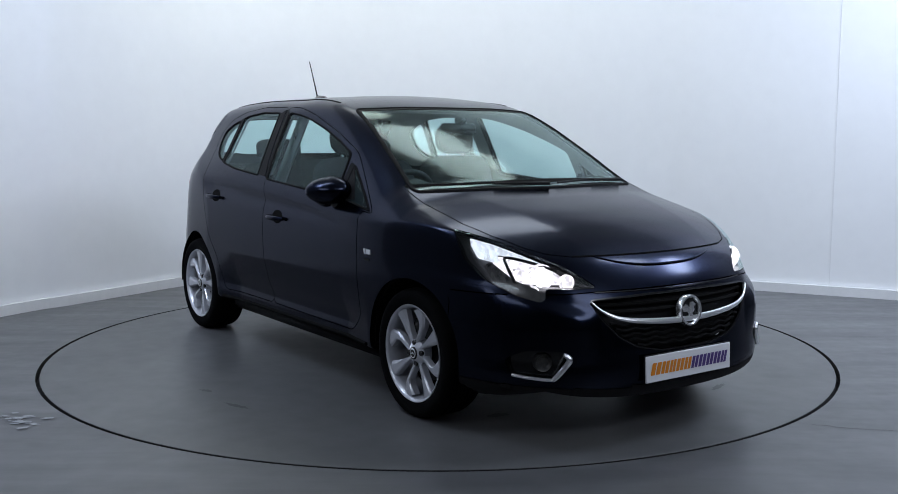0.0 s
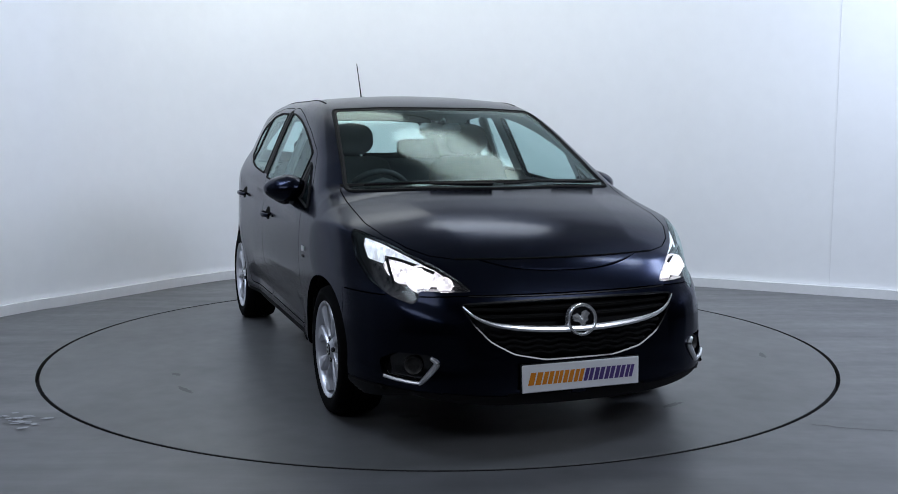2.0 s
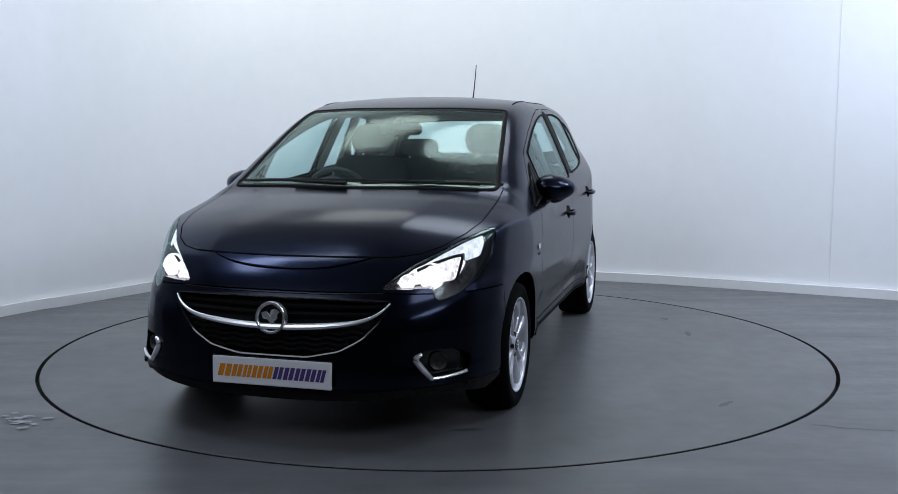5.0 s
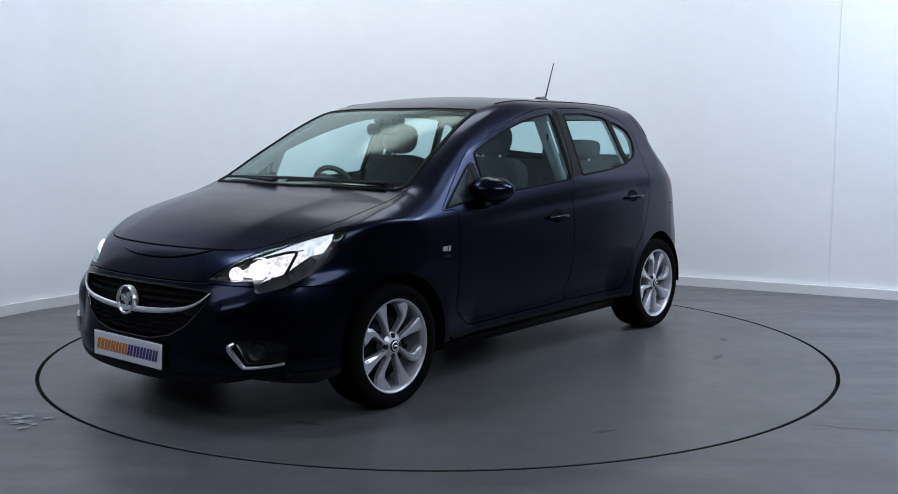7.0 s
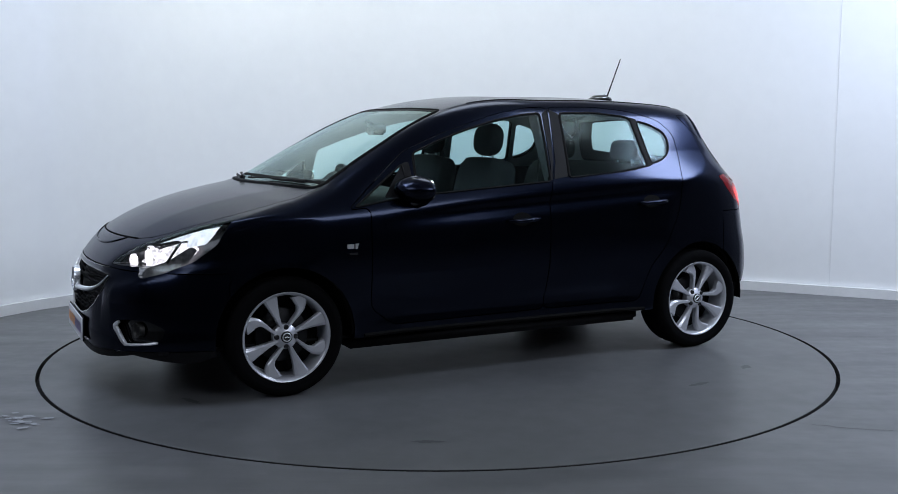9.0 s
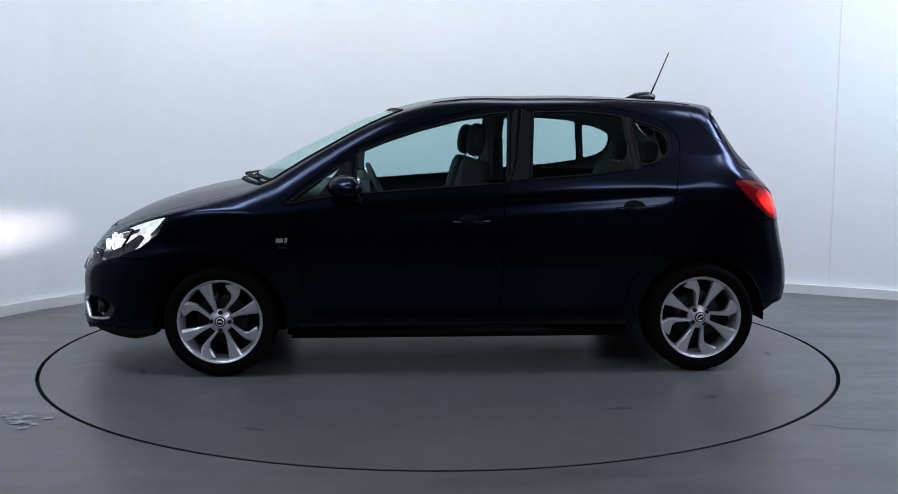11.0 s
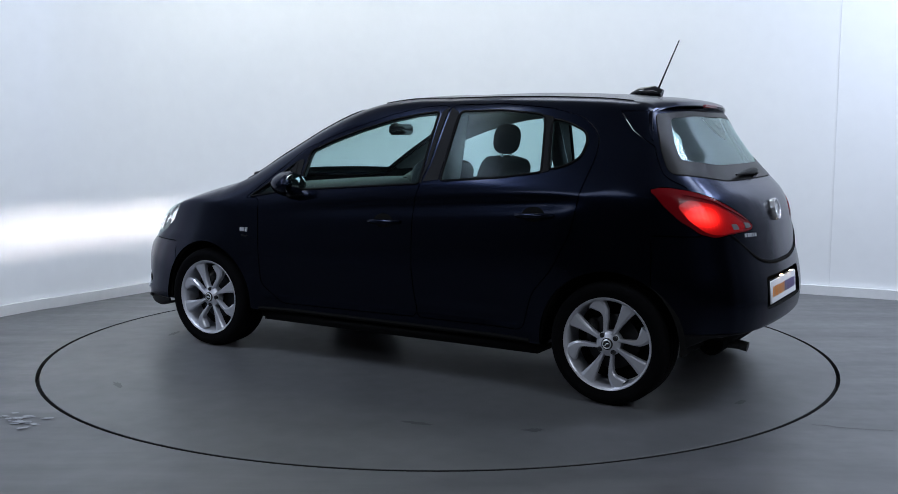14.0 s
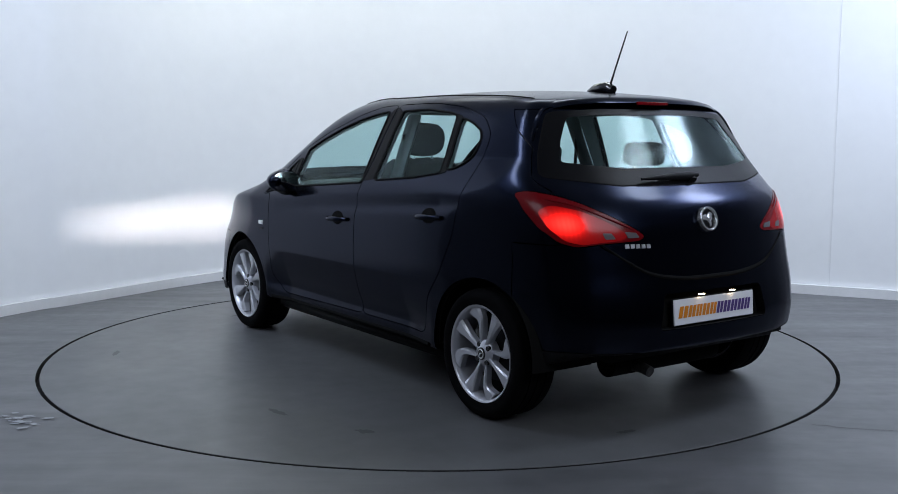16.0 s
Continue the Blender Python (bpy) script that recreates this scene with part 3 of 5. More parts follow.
def inside(outline, a, b):
    P = np.array(outline)
    hit = np.zeros(len(a), bool)
    for (x0, y0), (x1, y1) in zip(P, np.roll(P, -1, 0)):
        if y0 == y1:
            continue
        hit ^= ((y0 > b) != (y1 > b)) & (a < (x1 - x0) * (b - y0) / (y1 - y0) + x0)
    return hit


def nearest(outline, a):
    P = np.array(outline)
    Q = np.roll(P, -1, 0)
    d = Q - P
    t = np.clip(((a[:, None, :] - P) * d).sum(2) / np.maximum((d * d).sum(1), 1e-12), 0, 1)
    S = P + d * t[:, :, None]
    k = np.argmin(((S - a[:, None, :]) ** 2).sum(2), 1)
    return S[np.arange(len(a)), k]


# name, outline, seen from, test on the face's normal and place
REGIONS = (
    ("front_bumper", poly([(0.0, 0.0), (1.1, 0.0), (1.1, 0.60), (0.62, 0.615), (0.40, 0.625), (0.0, 0.625)], 30), "front", lambda c, n: c[:, 0] > 1.52),
    ("rear_bumper", poly([(-0.1, 0.0), (1.1, 0.0), (1.1, 0.80), (0.70, 0.80), (0.60, 0.80), (0.47, 0.725), (0.36, 0.67), (0.20, 0.645), (-0.1, 0.645)], 20), "rear", lambda c, n: c[:, 0] < -1.45),
    ("front_skirt", poly([(-0.1, 0.0), (1.1, 0.0), (1.1, 0.262), (0.70, 0.252), (0.40, 0.236), (0.0, 0.230), (-0.1, 0.230)], 24), "front", lambda c, n: c[:, 0] > 1.52),
    ("rear_skirt", poly([(-0.1, 0.0), (1.1, 0.0), (1.1, 0.36), (0.70, 0.36), (0.40, 0.345), (0.0, 0.34), (-0.1, 0.34)], 24), "rear", lambda c, n: c[:, 0] < -1.45),
    ("front_door", FRONT_DOOR, "side", lambda c, n: c[:, 1] > 0.45),
    ("rear_door", REAR_DOOR, "side", lambda c, n: c[:, 1] > 0.45),
    ("bonnet", BONNET, "top", lambda c, n: (c[:, 0] > 0.95) & (n[:, 2] > 0.2)),
    ("tailgate", TAILGATE, "rear", lambda c, n: c[:, 0] < -1.26),
    ("tailgate_wing", poly([(-1.225, 1.36), (-1.297, 1.275), (-1.583, 1.072), (-1.66, 1.02), (-2.0, 1.02), (-2.0, 1.36)], 12), "side", lambda c, n: (c[:, 1] > 0.52) & (c[:, 0] < -1.2) & ~inside(TAILGATE, c[:, 1], c[:, 2])),
    ("windscreen", SCREEN, "front", lambda c, n: (c[:, 0] > 0.2) & (c[:, 0] < 1.25)),
    ("rear_window", REAR_SCREEN, "rear", lambda c, n: c[:, 0] < -1.30),
    ("front_pane", FRONT_PANE, "side", lambda c, n: c[:, 1] > 0.45),
    ("quarter_pane", QUARTER_PANE, "side", lambda c, n: c[:, 1] > 0.45),
    ("rear_pane", REAR_PANE, "side", lambda c, n: c[:, 1] > 0.45),
    ("tip_pane", TIP_PANE, "side", lambda c, n: c[:, 1] > 0.45),
    ("headlight", HEADLAMP_FRONT, "front", lambda c, n: c[:, 0] > 1.3),
    ("tail_light", TAIL_LAMP, "rear", lambda c, n: c[:, 0] < -1.3),
    ("grille", GRILLE, "front", lambda c, n: c[:, 0] > 1.5),
    ("fog_recess", FOG, "front", lambda c, n: c[:, 0] > 1.5),
    ("plate_pocket", PLATE_POCKET, "rear", lambda c, n: c[:, 0] < -1.5),
    ("arch_f", ARCH_F, "side", lambda c, n: c[:, 1] > 0.45),
    ("arch_r", ARCH_R, "side", lambda c, n: c[:, 1] > 0.45),
)


def skin_panels():
    """The half skin, cut along the outlines: name -> (points, faces)."""
    S, F = shell_grid()
    C = S[F].mean(1)
    N = normal_at(C)
    tag = np.zeros(len(F), int)
    for k, (name, outline, view, test) in enumerate(REGIONS, 1):
        a, b = AXES[view]
        tag[inside(outline, C[:, a], C[:, b]) & test(C, N)] = k
    # bring the vertices between two panels onto the outline that parts them
    lo = np.full(len(S), 999)
    hi = np.full(len(S), -1)
    for c in range(4):
        np.minimum.at(lo, F[:, c], tag)
        np.maximum.at(hi, F[:, c], tag)
    for k, (name, outline, view, test) in enumerate(REGIONS, 1):
        ids = np.where((hi == k) & (lo < k))[0]
        if not len(ids):
            continue
        a, b = AXES[view]
        near = nearest(outline, S[ids][:, [a, b]])
        moved = ON[view](near)
        ok = (np.linalg.norm(moved - S[ids], axis=1) < 0.06) & (S[ids][:, 1] > 0.003)
        S[ids[ok]] = moved[ok]
    out = {}
    for k in range(len(REGIONS) + 1):
        f = F[tag == k]
        used, inv = np.unique(f, return_inverse=True)
        out[REGIONS[k - 1][0] if k else "body"] = (S[used], inv.reshape(-1, 4))
    return out, (S, F, tag)


def panel_mesh(P, F, gap=0.0026, fold=0.014, mirror=False, both=False):
    """One panel with its edge folded inwards; mirror: for the right flank; both: over the centre line."""
    P = P.copy()
    nrm = normal_at(P)
    edges = {}
    for f in F:
        for i in range(4):
            a, b = int(f[i]), int(f[(i + 1) % 4])
            k = (min(a, b), max(a, b))
            edges[k] = None if k in edges else (a, b)
    rim = [e for e in edges.values() if e and not (both and P[e[0], 1] < 0.002 and P[e[1], 1] < 0.002)]
    on_rim = np.zeros(len(P), bool)
    on_rim[[v for e in rim for v in e]] = True
    pull, count = np.zeros_like(P), np.zeros(len(P))
    for f in F:
        c = P[f].mean(0)
        for v in f:
            pull[v] += c - P[v]
            count[v] += 1
    length = np.linalg.norm(pull, axis=1)
    move = pull / np.maximum(length, 1e-9)[:, None] * gap
    if both:
        move[P[:, 1] < 0.002, 1] = 0
    P[on_rim] += move[on_rim]
    ids = np.where(on_rim)[0]
    extra = {int(v): len(P) + i for i, v in enumerate(ids)}
    inner = P[ids] - nrm[ids] * fold
    V = np.vstack([P, inner])
    G = [tuple(int(i) for i in f) for f in F] + [(b, a, extra[a], extra[b]) for a, b in rim]
    right = V * np.array([1, -1, 1])
    if both:
        n = len(V)
        m = [i if V[i, 1] < 0.002 else n + i for i in range(n)]
        V2 = np.vstack([V, right])
        G2 = G + [tuple(m[i] for i in f[::-1]) for f in G]
        bm = raw(V2, G2)
        bmesh.ops.delete(bm, geom=[v for v in bm.verts if not v.link_faces], context="VERTS")
    else:
        bm = raw(right, [f[::-1] for f in G]) if mirror else raw(V, G)
    # the folded edge is crisp
    for e in bm.edges:
        if len(e.link_faces) == 2 and e.link_faces[0].normal.dot(e.link_faces[1].normal) < 0.5:
            e.smooth = False
    return bm


CAR = new("car")
tagged(CAR, "dark blue five-door hatchback car with lit headlights on the turntable", "car")
PANELS, SKIN = skin_panels()


def bodywork():
    made = {}
    for name, label in (("body", "dark blue metallic body shell"), ("bonnet", "closed dark blue bonnet"), ("tailgate", "closed dark blue tailgate"),
                        ("front_bumper", "dark blue front bumper"), ("rear_bumper", "dark blue rear bumper")):
        made[name] = part(name, panel_mesh(*PANELS[name], both=True), PAINT, CAR, label)
    for name, label in (("front_door", "closed dark blue front door"), ("rear_door", "closed dark blue rear door")):
        for m in (False, True):
            made[name, m] = part(name, panel_mesh(*PANELS[name], mirror=m), PAINT, CAR, label)
    made["front_skirt"] = part("front_skirt", panel_mesh(*PANELS["front_skirt"], both=True), BLACK, made["front_bumper"], "black lower bumper skirt")
    made["rear_skirt"] = part("rear_skirt", panel_mesh(*PANELS["rear_skirt"], both=True), BLACK, made["rear_bumper"], "black lower bumper skirt")
    for m in (False, True):
        part("tailgate_wing", panel_mesh(*PANELS["tailgate_wing"], mirror=m), PAINT, made["tailgate"], "dark blue side of the tailgate")
    for name, label in (("windscreen", "green-tinted windscreen"), ("rear_window", "tinted heated rear window")):
        made[name] = part(name, panel_mesh(*PANELS[name], both=True, gap=0.0, fold=0.004), GLASS, CAR, label)
    for name, owner in (("front_pane", "front_door"), ("quarter_pane", "front_door"), ("rear_pane", "rear_door"), ("tip_pane", "rear_door")):
        for m in (False, True):
            made[name, m] = part("pane", panel_mesh(*PANELS[name], mirror=m, gap=0.0, fold=0.004), SIDE_GLASS, made[owner, m])
    return made


BODY = bodywork()


def patch(outline, view, lift=0.002, rings=6, thick=0.004, mirror=False, centre=None):
    """A thin plate of that outline, lying on the form."""
    P = np.array(outline, float)
    c = P.mean(0) if centre is None else np.array(centre, float)
    n = len(P)
    flat = [c + (P - c) * (k / rings) for k in range(rings, 0, -1)]
    pts = np.vstack(flat + [c[None]])
    S = ON[view](pts, lift)
    rim = ON[view](P, lift - thick)
    V = np.vstack([S, rim])
    if mirror:
        V = V * np.array([1, -1, 1])
    fs = []
    for k in range(rings - 1):
        for i in range(n):
            j = (i + 1) % n
            fs.append((k * n + i, k * n + j, (k + 1) * n + j, (k + 1) * n + i))
    for i in range(n):
        fs.append(((rings - 1) * n + i, (rings - 1) * n + (i + 1) % n, rings * n))
    b = rings * n + 1
    for i in range(n):
        fs.append((i, (i + 1) % n, b + (i + 1) % n, b + i))
    bm = raw(V, fs)
    bmesh.ops.recalc_face_normals(bm, faces=bm.faces)
    return bm


def flip(S):
    return np.asarray(S) * np.array([1, -1, 1])


def line_on(view, points, radius, lift=0.0, mirror=False, closed=False, sides=6, flat=1.0):
    S = ON[view](points, lift)
    return tube(flip(S) if mirror else S, radius, sides, closed, flat)


def offset_skin(names, d, keep):
    """The inner lining behind the named panels, d inside the form, where keep(points) holds, over both flanks."""
    vs, fs = [], []
    for name in names:
        P, F = PANELS[name]
        C = P[F].mean(1)
        F = F[keep(C)]
        used, inv = np.unique(F, return_inverse=True)
        if not len(used):
            continue
        Q = P[used] - normal_at(P[used]) * d
        inv = inv.reshape(-1, 4)
        for k, V in enumerate((Q, flip(Q))):
            b = len(vs)
            vs += [tuple(v) for v in V]
            fs += [tuple(int(i) + b for i in (f if k else f[::-1])) for f in inv]
    return raw(vs, fs)


SHELL = ("body", "front_door", "rear_door", "tailgate", "bonnet", "front_bumper", "rear_bumper")


def linings():
    part("headlining", offset_skin(SHELL[:4], 0.028, lambda c: (c[:, 2] > 1.03) & (c[:, 0] < 0.95)), GREY_TRIM, CAR, "light grey roof and pillar lining")
    part("inner_panel", offset_skin(SHELL[:4], 0.03, lambda c: (c[:, 2] <= 1.03) | (c[:, 0] >= 0.95)), BLACK, CAR, "black inner panels")
    for name in SHELL[4:]:
        part("backing", offset_skin((name,), 0.03, lambda c: c[:, 2] > 0), MATTE, BODY[name], "black inner side")
    # floor pan
    part("floor_pan", join(box(0.02, 0, 0.215, 1.80, 1.52, 0.07, 0.02), box(-1.62, 0, 0.33, 0.30, 1.1, 0.06, 0.02), box(1.66, 0, 0.24, 0.46, 1.2, 0.06, 0.02),
                           box(0.0, 0, 0.30, 3.2, 1.0, 0.08, 0.02)), BLACK, CAR, "black underside")
    # Guessed tray, tank and axle, added to block light passing under the car.
    part("tray_light_block", box(1.26, 0, 0.225, 0.66, 0.96, 0.11, 0.03), MATTE, CAR, "black engine undertray, added to block light below the car")
    part("tank_light_block", box(-0.62, -0.05, 0.205, 0.52, 1.05, 0.12, 0.04), MATTE, CAR, "black fuel tank, added to block light below the car")
    part("axle_light_block", join(tube([(-1.256, -0.70, 0.29), (-1.20, -0.45, 0.265), (-1.20, 0.45, 0.265), (-1.256, 0.70, 0.29)], 0.045, 12), box(-1.0, 0.56, 0.27, 0.44, 0.07, 0.06, 0.015),
                           box(-1.0, -0.56, 0.27, 0.44, 0.07, 0.06, 0.015)), MATTE, CAR, "black rear axle beam, added to block light below the car")
    for x, z, r in ((1.256, 0.285, 0.345), (-1.256, 0.29, 0.343)):
        for s in (1, -1):
            vs, fs, n = [], [], 28
            for i in range(n + 1):
                a = math.radians(-4 + 188 * i / n)
                for rr, y in ((r, 0.822), (r + 0.012, 0.79), (r + 0.012, 0.50), (0.0, 0.50)):
                    vs.append((x + rr * math.cos(a), s * y, z + rr * math.sin(a)))
            for i in range(n):
                for k in range(3):
                    fs.append((4 * i + k, 4 * i + 4 + k, 4 * i + 5 + k, 4 * i + 1 + k))
            part("wheel_arch_liner", raw(vs, fs), MATTE, CAR)


def seals():
    for outline, owner in ((FRONT_PANE, "front_door"), (QUARTER_PANE, "front_door"), (REAR_PANE, "rear_door"), (TIP_PANE, "rear_door")):
        for m in (False, True):
            part("window_seal", line_on("side", outline, 0.0075, 0.000, m, True, 8, 0.7), RUBBER, BODY[owner, m])
    for m in (False, True):
        part("pillar_trim", patch(soft([(-0.235, 1.005), (-0.262, 1.36), (-0.298, 1.385), (-0.262, 1.10), (-0.225, 1.005)], 0.004), "side", 0.0025, 3, mirror=m), BLACK, BODY["front_door", m])
        part("pillar_trim", patch(soft([(-0.335, 1.022), (-0.365, 1.36), (-0.315, 1.385), (-0.275, 1.10), (-0.245, 1.012)], 0.004), "side", 0.0025, 3, mirror=m), BLACK, BODY["rear_door", m])
        part("division_bar", patch(soft([(-0.848, 1.345), (-0.888, 1.066), (-0.932, 1.078), (-0.896, 1.335)], 0.006), "side", 0.003, 3, mirror=m), BLACK, BODY["rear_door", m])
        part("mirror_base_panel", patch(soft([(0.745, 0.938), (0.615, 1.105), (0.58, 1.11), (0.575, 0.935)], 0.015), "side", 0.003, 4, mirror=m), BLACK, BODY["front_door", m])
        part("sill_trim", line_on("side", [(x, 0.262) for x in np.linspace(0.86, -0.86, 40)], 0.012, -0.004, m), MATTE, CAR)
    part("screen_seal", join(line_on("front", SCREEN, 0.009, -0.002, closed=True)), RUBBER, BODY["windscreen"])
    part("screen_seal", join(line_on("rear", REAR_SCREEN, 0.005, -0.002, closed=True)), RUBBER, BODY["rear_window"])
    # black borders baked on the panes
    part("ceramic_border", rear_border(), CERAMIC, BODY["rear_window"])
    part("ceramic_border", screen_border(SCREEN, "front", 0.978), BLACK, BODY["windscreen"])
    part("cowl_panel", cowl(), MATTE, CAR, "black cowl below the windscreen")


def screen_border(outline, view, k):
    P = np.array(outline)
    c = P.mean(0)
    A, B = ON[view](P, 0.0012), ON[view](c + (P - c) * np.array([k, k - 0.02]), 0.0012)
    n = len(P)
    return raw(np.vstack([A, B]), [(i, (i + 1) % n, n + (i + 1) % n, n + i) for i in range(n)])


def rear_border():
    """The broad black print round the rear window."""
    P = np.array(REAR_SCREEN)
    Q = np.stack([P[:, 0] * 0.86, 1.105 + (P[:, 1] - 1.035) * (1.338 - 1.105) / (1.362 - 1.035)], 1)
    rows = [ON["rear"](P + (Q - P) * k, 0.0025) for k in (0.0, 0.33, 0.67, 1.0)]
    n = len(P)
    return raw(np.vstack(rows), [(r * n + i, r * n + (i + 1) % n, (r + 1) * n + (i + 1) % n, (r + 1) * n + i) for r in range(3) for i in range(n)])


def cowl():
    ys = np.linspace(-0.70, 0.70, 40)
    rows = []
    for dx, lift in ((-0.035, -0.004), (-0.02, 0.001), (0.0, 0.001), (0.010, -0.012)):
        rows.append(on_top([(1.0 + 0.16 * (1 - (y / 0.71) ** 2) + dx, y) for y in ys], lift))
    n = len(ys)
    return raw(np.vstack(rows), [(k * n + i, k * n + i + 1, (k + 1) * n + i + 1, (k + 1) * n + i) for k in range(3) for i in range(n - 1)])


def wheel(name="wheel"):
    """A wheel round the y axis; its outer face looks towards +y."""
    ob = new(name)
    R = 0.289
    part("tyre", lathe([(0.208, -0.195), (0.222, -0.203), (0.255, -0.206), (0.2785, -0.198), (0.2865, -0.18), (R, -0.15), (R, -0.146), (0.2835, -0.145), (0.2835, -0.139), (R, -0.138),
                        (R, -0.104), (0.2835, -0.103), (0.2835, -0.096), (R, -0.095), (R, -0.062), (0.2835, -0.061), (0.2835, -0.054), (R, -0.053), (R, -0.04), (0.2865, -0.02), (0.2785, -0.002),
                        (0.264, 0.004), (0.250, 0.0055), (0.247, 0.0045), (0.235, 0.003), (0.222, -0.002), (0.214, -0.006), (0.208, -0.012)], 72), TYRE, ob, "black rubber tyre")
    rim = part("rim", lathe([(0.2165, -0.012), (0.2185, -0.004), (0.2165, 0.0), (0.2105, -0.002), (0.2045, -0.010), (0.198, -0.03), (0.195, -0.08), (0.195, -0.185), (0.2165, -0.195)], 72), ALLOY, ob, "silver alloy rim with eight swept spokes")

    def blade(points, widths, dish):
        """A spoke through polar points (radius, degrees)."""
        vs, fs = [], []
        pts = [np.array((-r * math.cos(math.radians(a)), r * math.sin(math.radians(a)))) for r, a in points]
        pts = spline(pts, 5)
        w = np.interp(np.linspace(0, 1, len(pts)), np.linspace(0, 1, len(widths)), widths)
        n = len(pts)
        for i, p in enumerate(pts):
            d = pts[min(i + 1, n - 1)] - pts[max(i - 1, 0)]
            d /= np.linalg.norm(d)
            s = np.array([-d[1], d[0]])
            r = np.linalg.norm(p)
            h = -0.006 - dish * (1 - (r / 0.205)) - 0.004
            for side, back in ((-1, -0.034), (-1, -0.006), (-0.72, 0.0), (0.5, -0.002), (1, -0.010), (1, -0.034)):
                q = p + s * w[i] * 0.5 * side
                vs.append((q[0], h + back, q[1]))
        for i in range(n - 1):
            for k in range(5):
                fs.append((6 * i + k, 6 * i + k + 1, 6 * i + 7 + k, 6 * i + 6 + k))
        fs += [(5, 4, 3, 2, 1, 0), tuple(6 * (n - 1) + k for k in range(6))]
        bm = raw(vs, fs)
        bmesh.ops.recalc_face_normals(bm, faces=bm.faces)
        return bm

    straight = mesh_of("spoke", blade([(0.042, 62), (0.10, 61), (0.15, 60.5), (0.207, 60)], [0.014, 0.026, 0.046, 0.076], 0.012), ALLOY, False)
    bent = mesh_of("spoke", blade([(0.046, 22), (0.085, 11), (0.130, 7), (0.165, 10), (0.207, 19)], [0.014, 0.017, 0.024, 0.046, 0.084], 0.012), ALLOY, False)
    for k in range(4):
        for me in (straight, bent):
            s = new("spoke", me)
            s.parent = rim
            s.matrix_basis = pose(0, 0, 0, 0, 90 * k, 0)
    part("hub", lathe([(0.0, -0.012), (0.030, -0.012), (0.034, -0.015), (0.050, -0.022), (0.060, -0.030), (0.060, -0.07), (0.0, -0.07)], 40), ALLOY, rim)
    part("hub_cap", lathe([(0.0, -0.006), (0.020, -0.0065), (0.0275, -0.009), (0.0285, -0.013)], 32), DARK_METAL, rim, "dark round hub cap")
    part("hub_emblem", join(lathe([(0.0165, -0.0055), (0.0195, -0.0045), (0.0225, -0.0065)], 28), tube([(-0.010, -0.005, 0.004), (0.0, -0.004, 0.002), (0.008, -0.005, -0.008)], 0.003, 6)), CHROME, rim)
    for k in range(4):
        a = math.radians(37 + 90 * k)
        nut = lathe([(0.0, -0.0145), (0.010, -0.0145), (0.0125, -0.017), (0.0125, -0.03)], 12)
        bmesh.ops.translate(nut, vec=(-0.046 * math.cos(a), 0, 0.046 * math.sin(a)), verts=nut.verts)
        part("wheel_nut", nut, GLOSS_BLACK, rim)
    disc = part("brake_disc", lathe([(0.05, -0.085), (0.125, -0.085), (0.13, -0.088), (0.13, -0.105), (0.05, -0.105)], 48), STEEL, ob, "grey steel brake disc")
    part("brake_back_plate", lathe([(0.0, -0.12), (0.19, -0.12), (0.193, -0.125), (0.0, -0.13)], 40), MATTE, ob)
    part("brake_caliper", box(0.10, -0.085, 0.045, 0.05, 0.06, 0.11, 0.012), DARK_METAL, ob)
    return ob


def wheels():
    first = wheel()
    spots = ((1.256, 1, 0.289, -38), (-1.256, 1, 0.289, 0), (1.256, -1, 0.289, -29), (-1.256, -1, 0.289, 35))
    for k, (x, s, z, phase) in enumerate(spots):
        m = pose(x, s * 0.838, z, 0, 0, 0 if s > 0 else 180) @ pose(0, 0, 0, 0, phase, 0)
        ob = first if k == 0 else copy_thing(first, m)
        ob.matrix_basis = m
        ob.parent = CAR


def mirrors():
    for s in (1, -1):
        bm = bmesh.new()
        bmesh.ops.create_uvsphere(bm, u_segments=32, v_segments=20, radius=1.0)
        for v in bm.verts:
            x, y, z = v.co
            if x < 0:
                x *= 0.45
            y2 = y * 0.104
            taper = 1.0 - 0.22 * (y * 0.5 + 0.5)
            z2 = z * 0.076 * taper + (0.004 if y < 0 else 0)
            v.co = (0.585 + x * 0.112 - 0.030 * y, s * (0.884 + y2), 0.976 + z2)
        if s < 0:
            bmesh.ops.reverse_faces(bm, faces=bm.faces)
        door = BODY["front_door", s < 0]
        m = part("wing_mirror", bm, PAINT, door, "dark blue wing mirror housing")
        g = patch_disc((0.530, s * 0.884, 0.975), 0.088, 0.058)
        part("mirror_pane", g, MIRROR, m, "mirror glass")
        part("mirror_stalk", tube([(0.60, s * 0.80, 0.905), (0.585, s * 0.83, 0.915), (0.565, s * 0.855, 0.935)], [0.035, 0.032, 0.028], 12), GLOSS_BLACK, m, "black mirror foot")
        part("mirror_shell_base", tube([(0.56, s * (0.80 + 0.02 * k), 0.921 + 0.004 * abs(k - 4)) for k in range(8)], [0.012, 0.022, 0.026, 0.027, 0.027, 0.024, 0.018, 0.008], 12), GLOSS_BLACK, m)


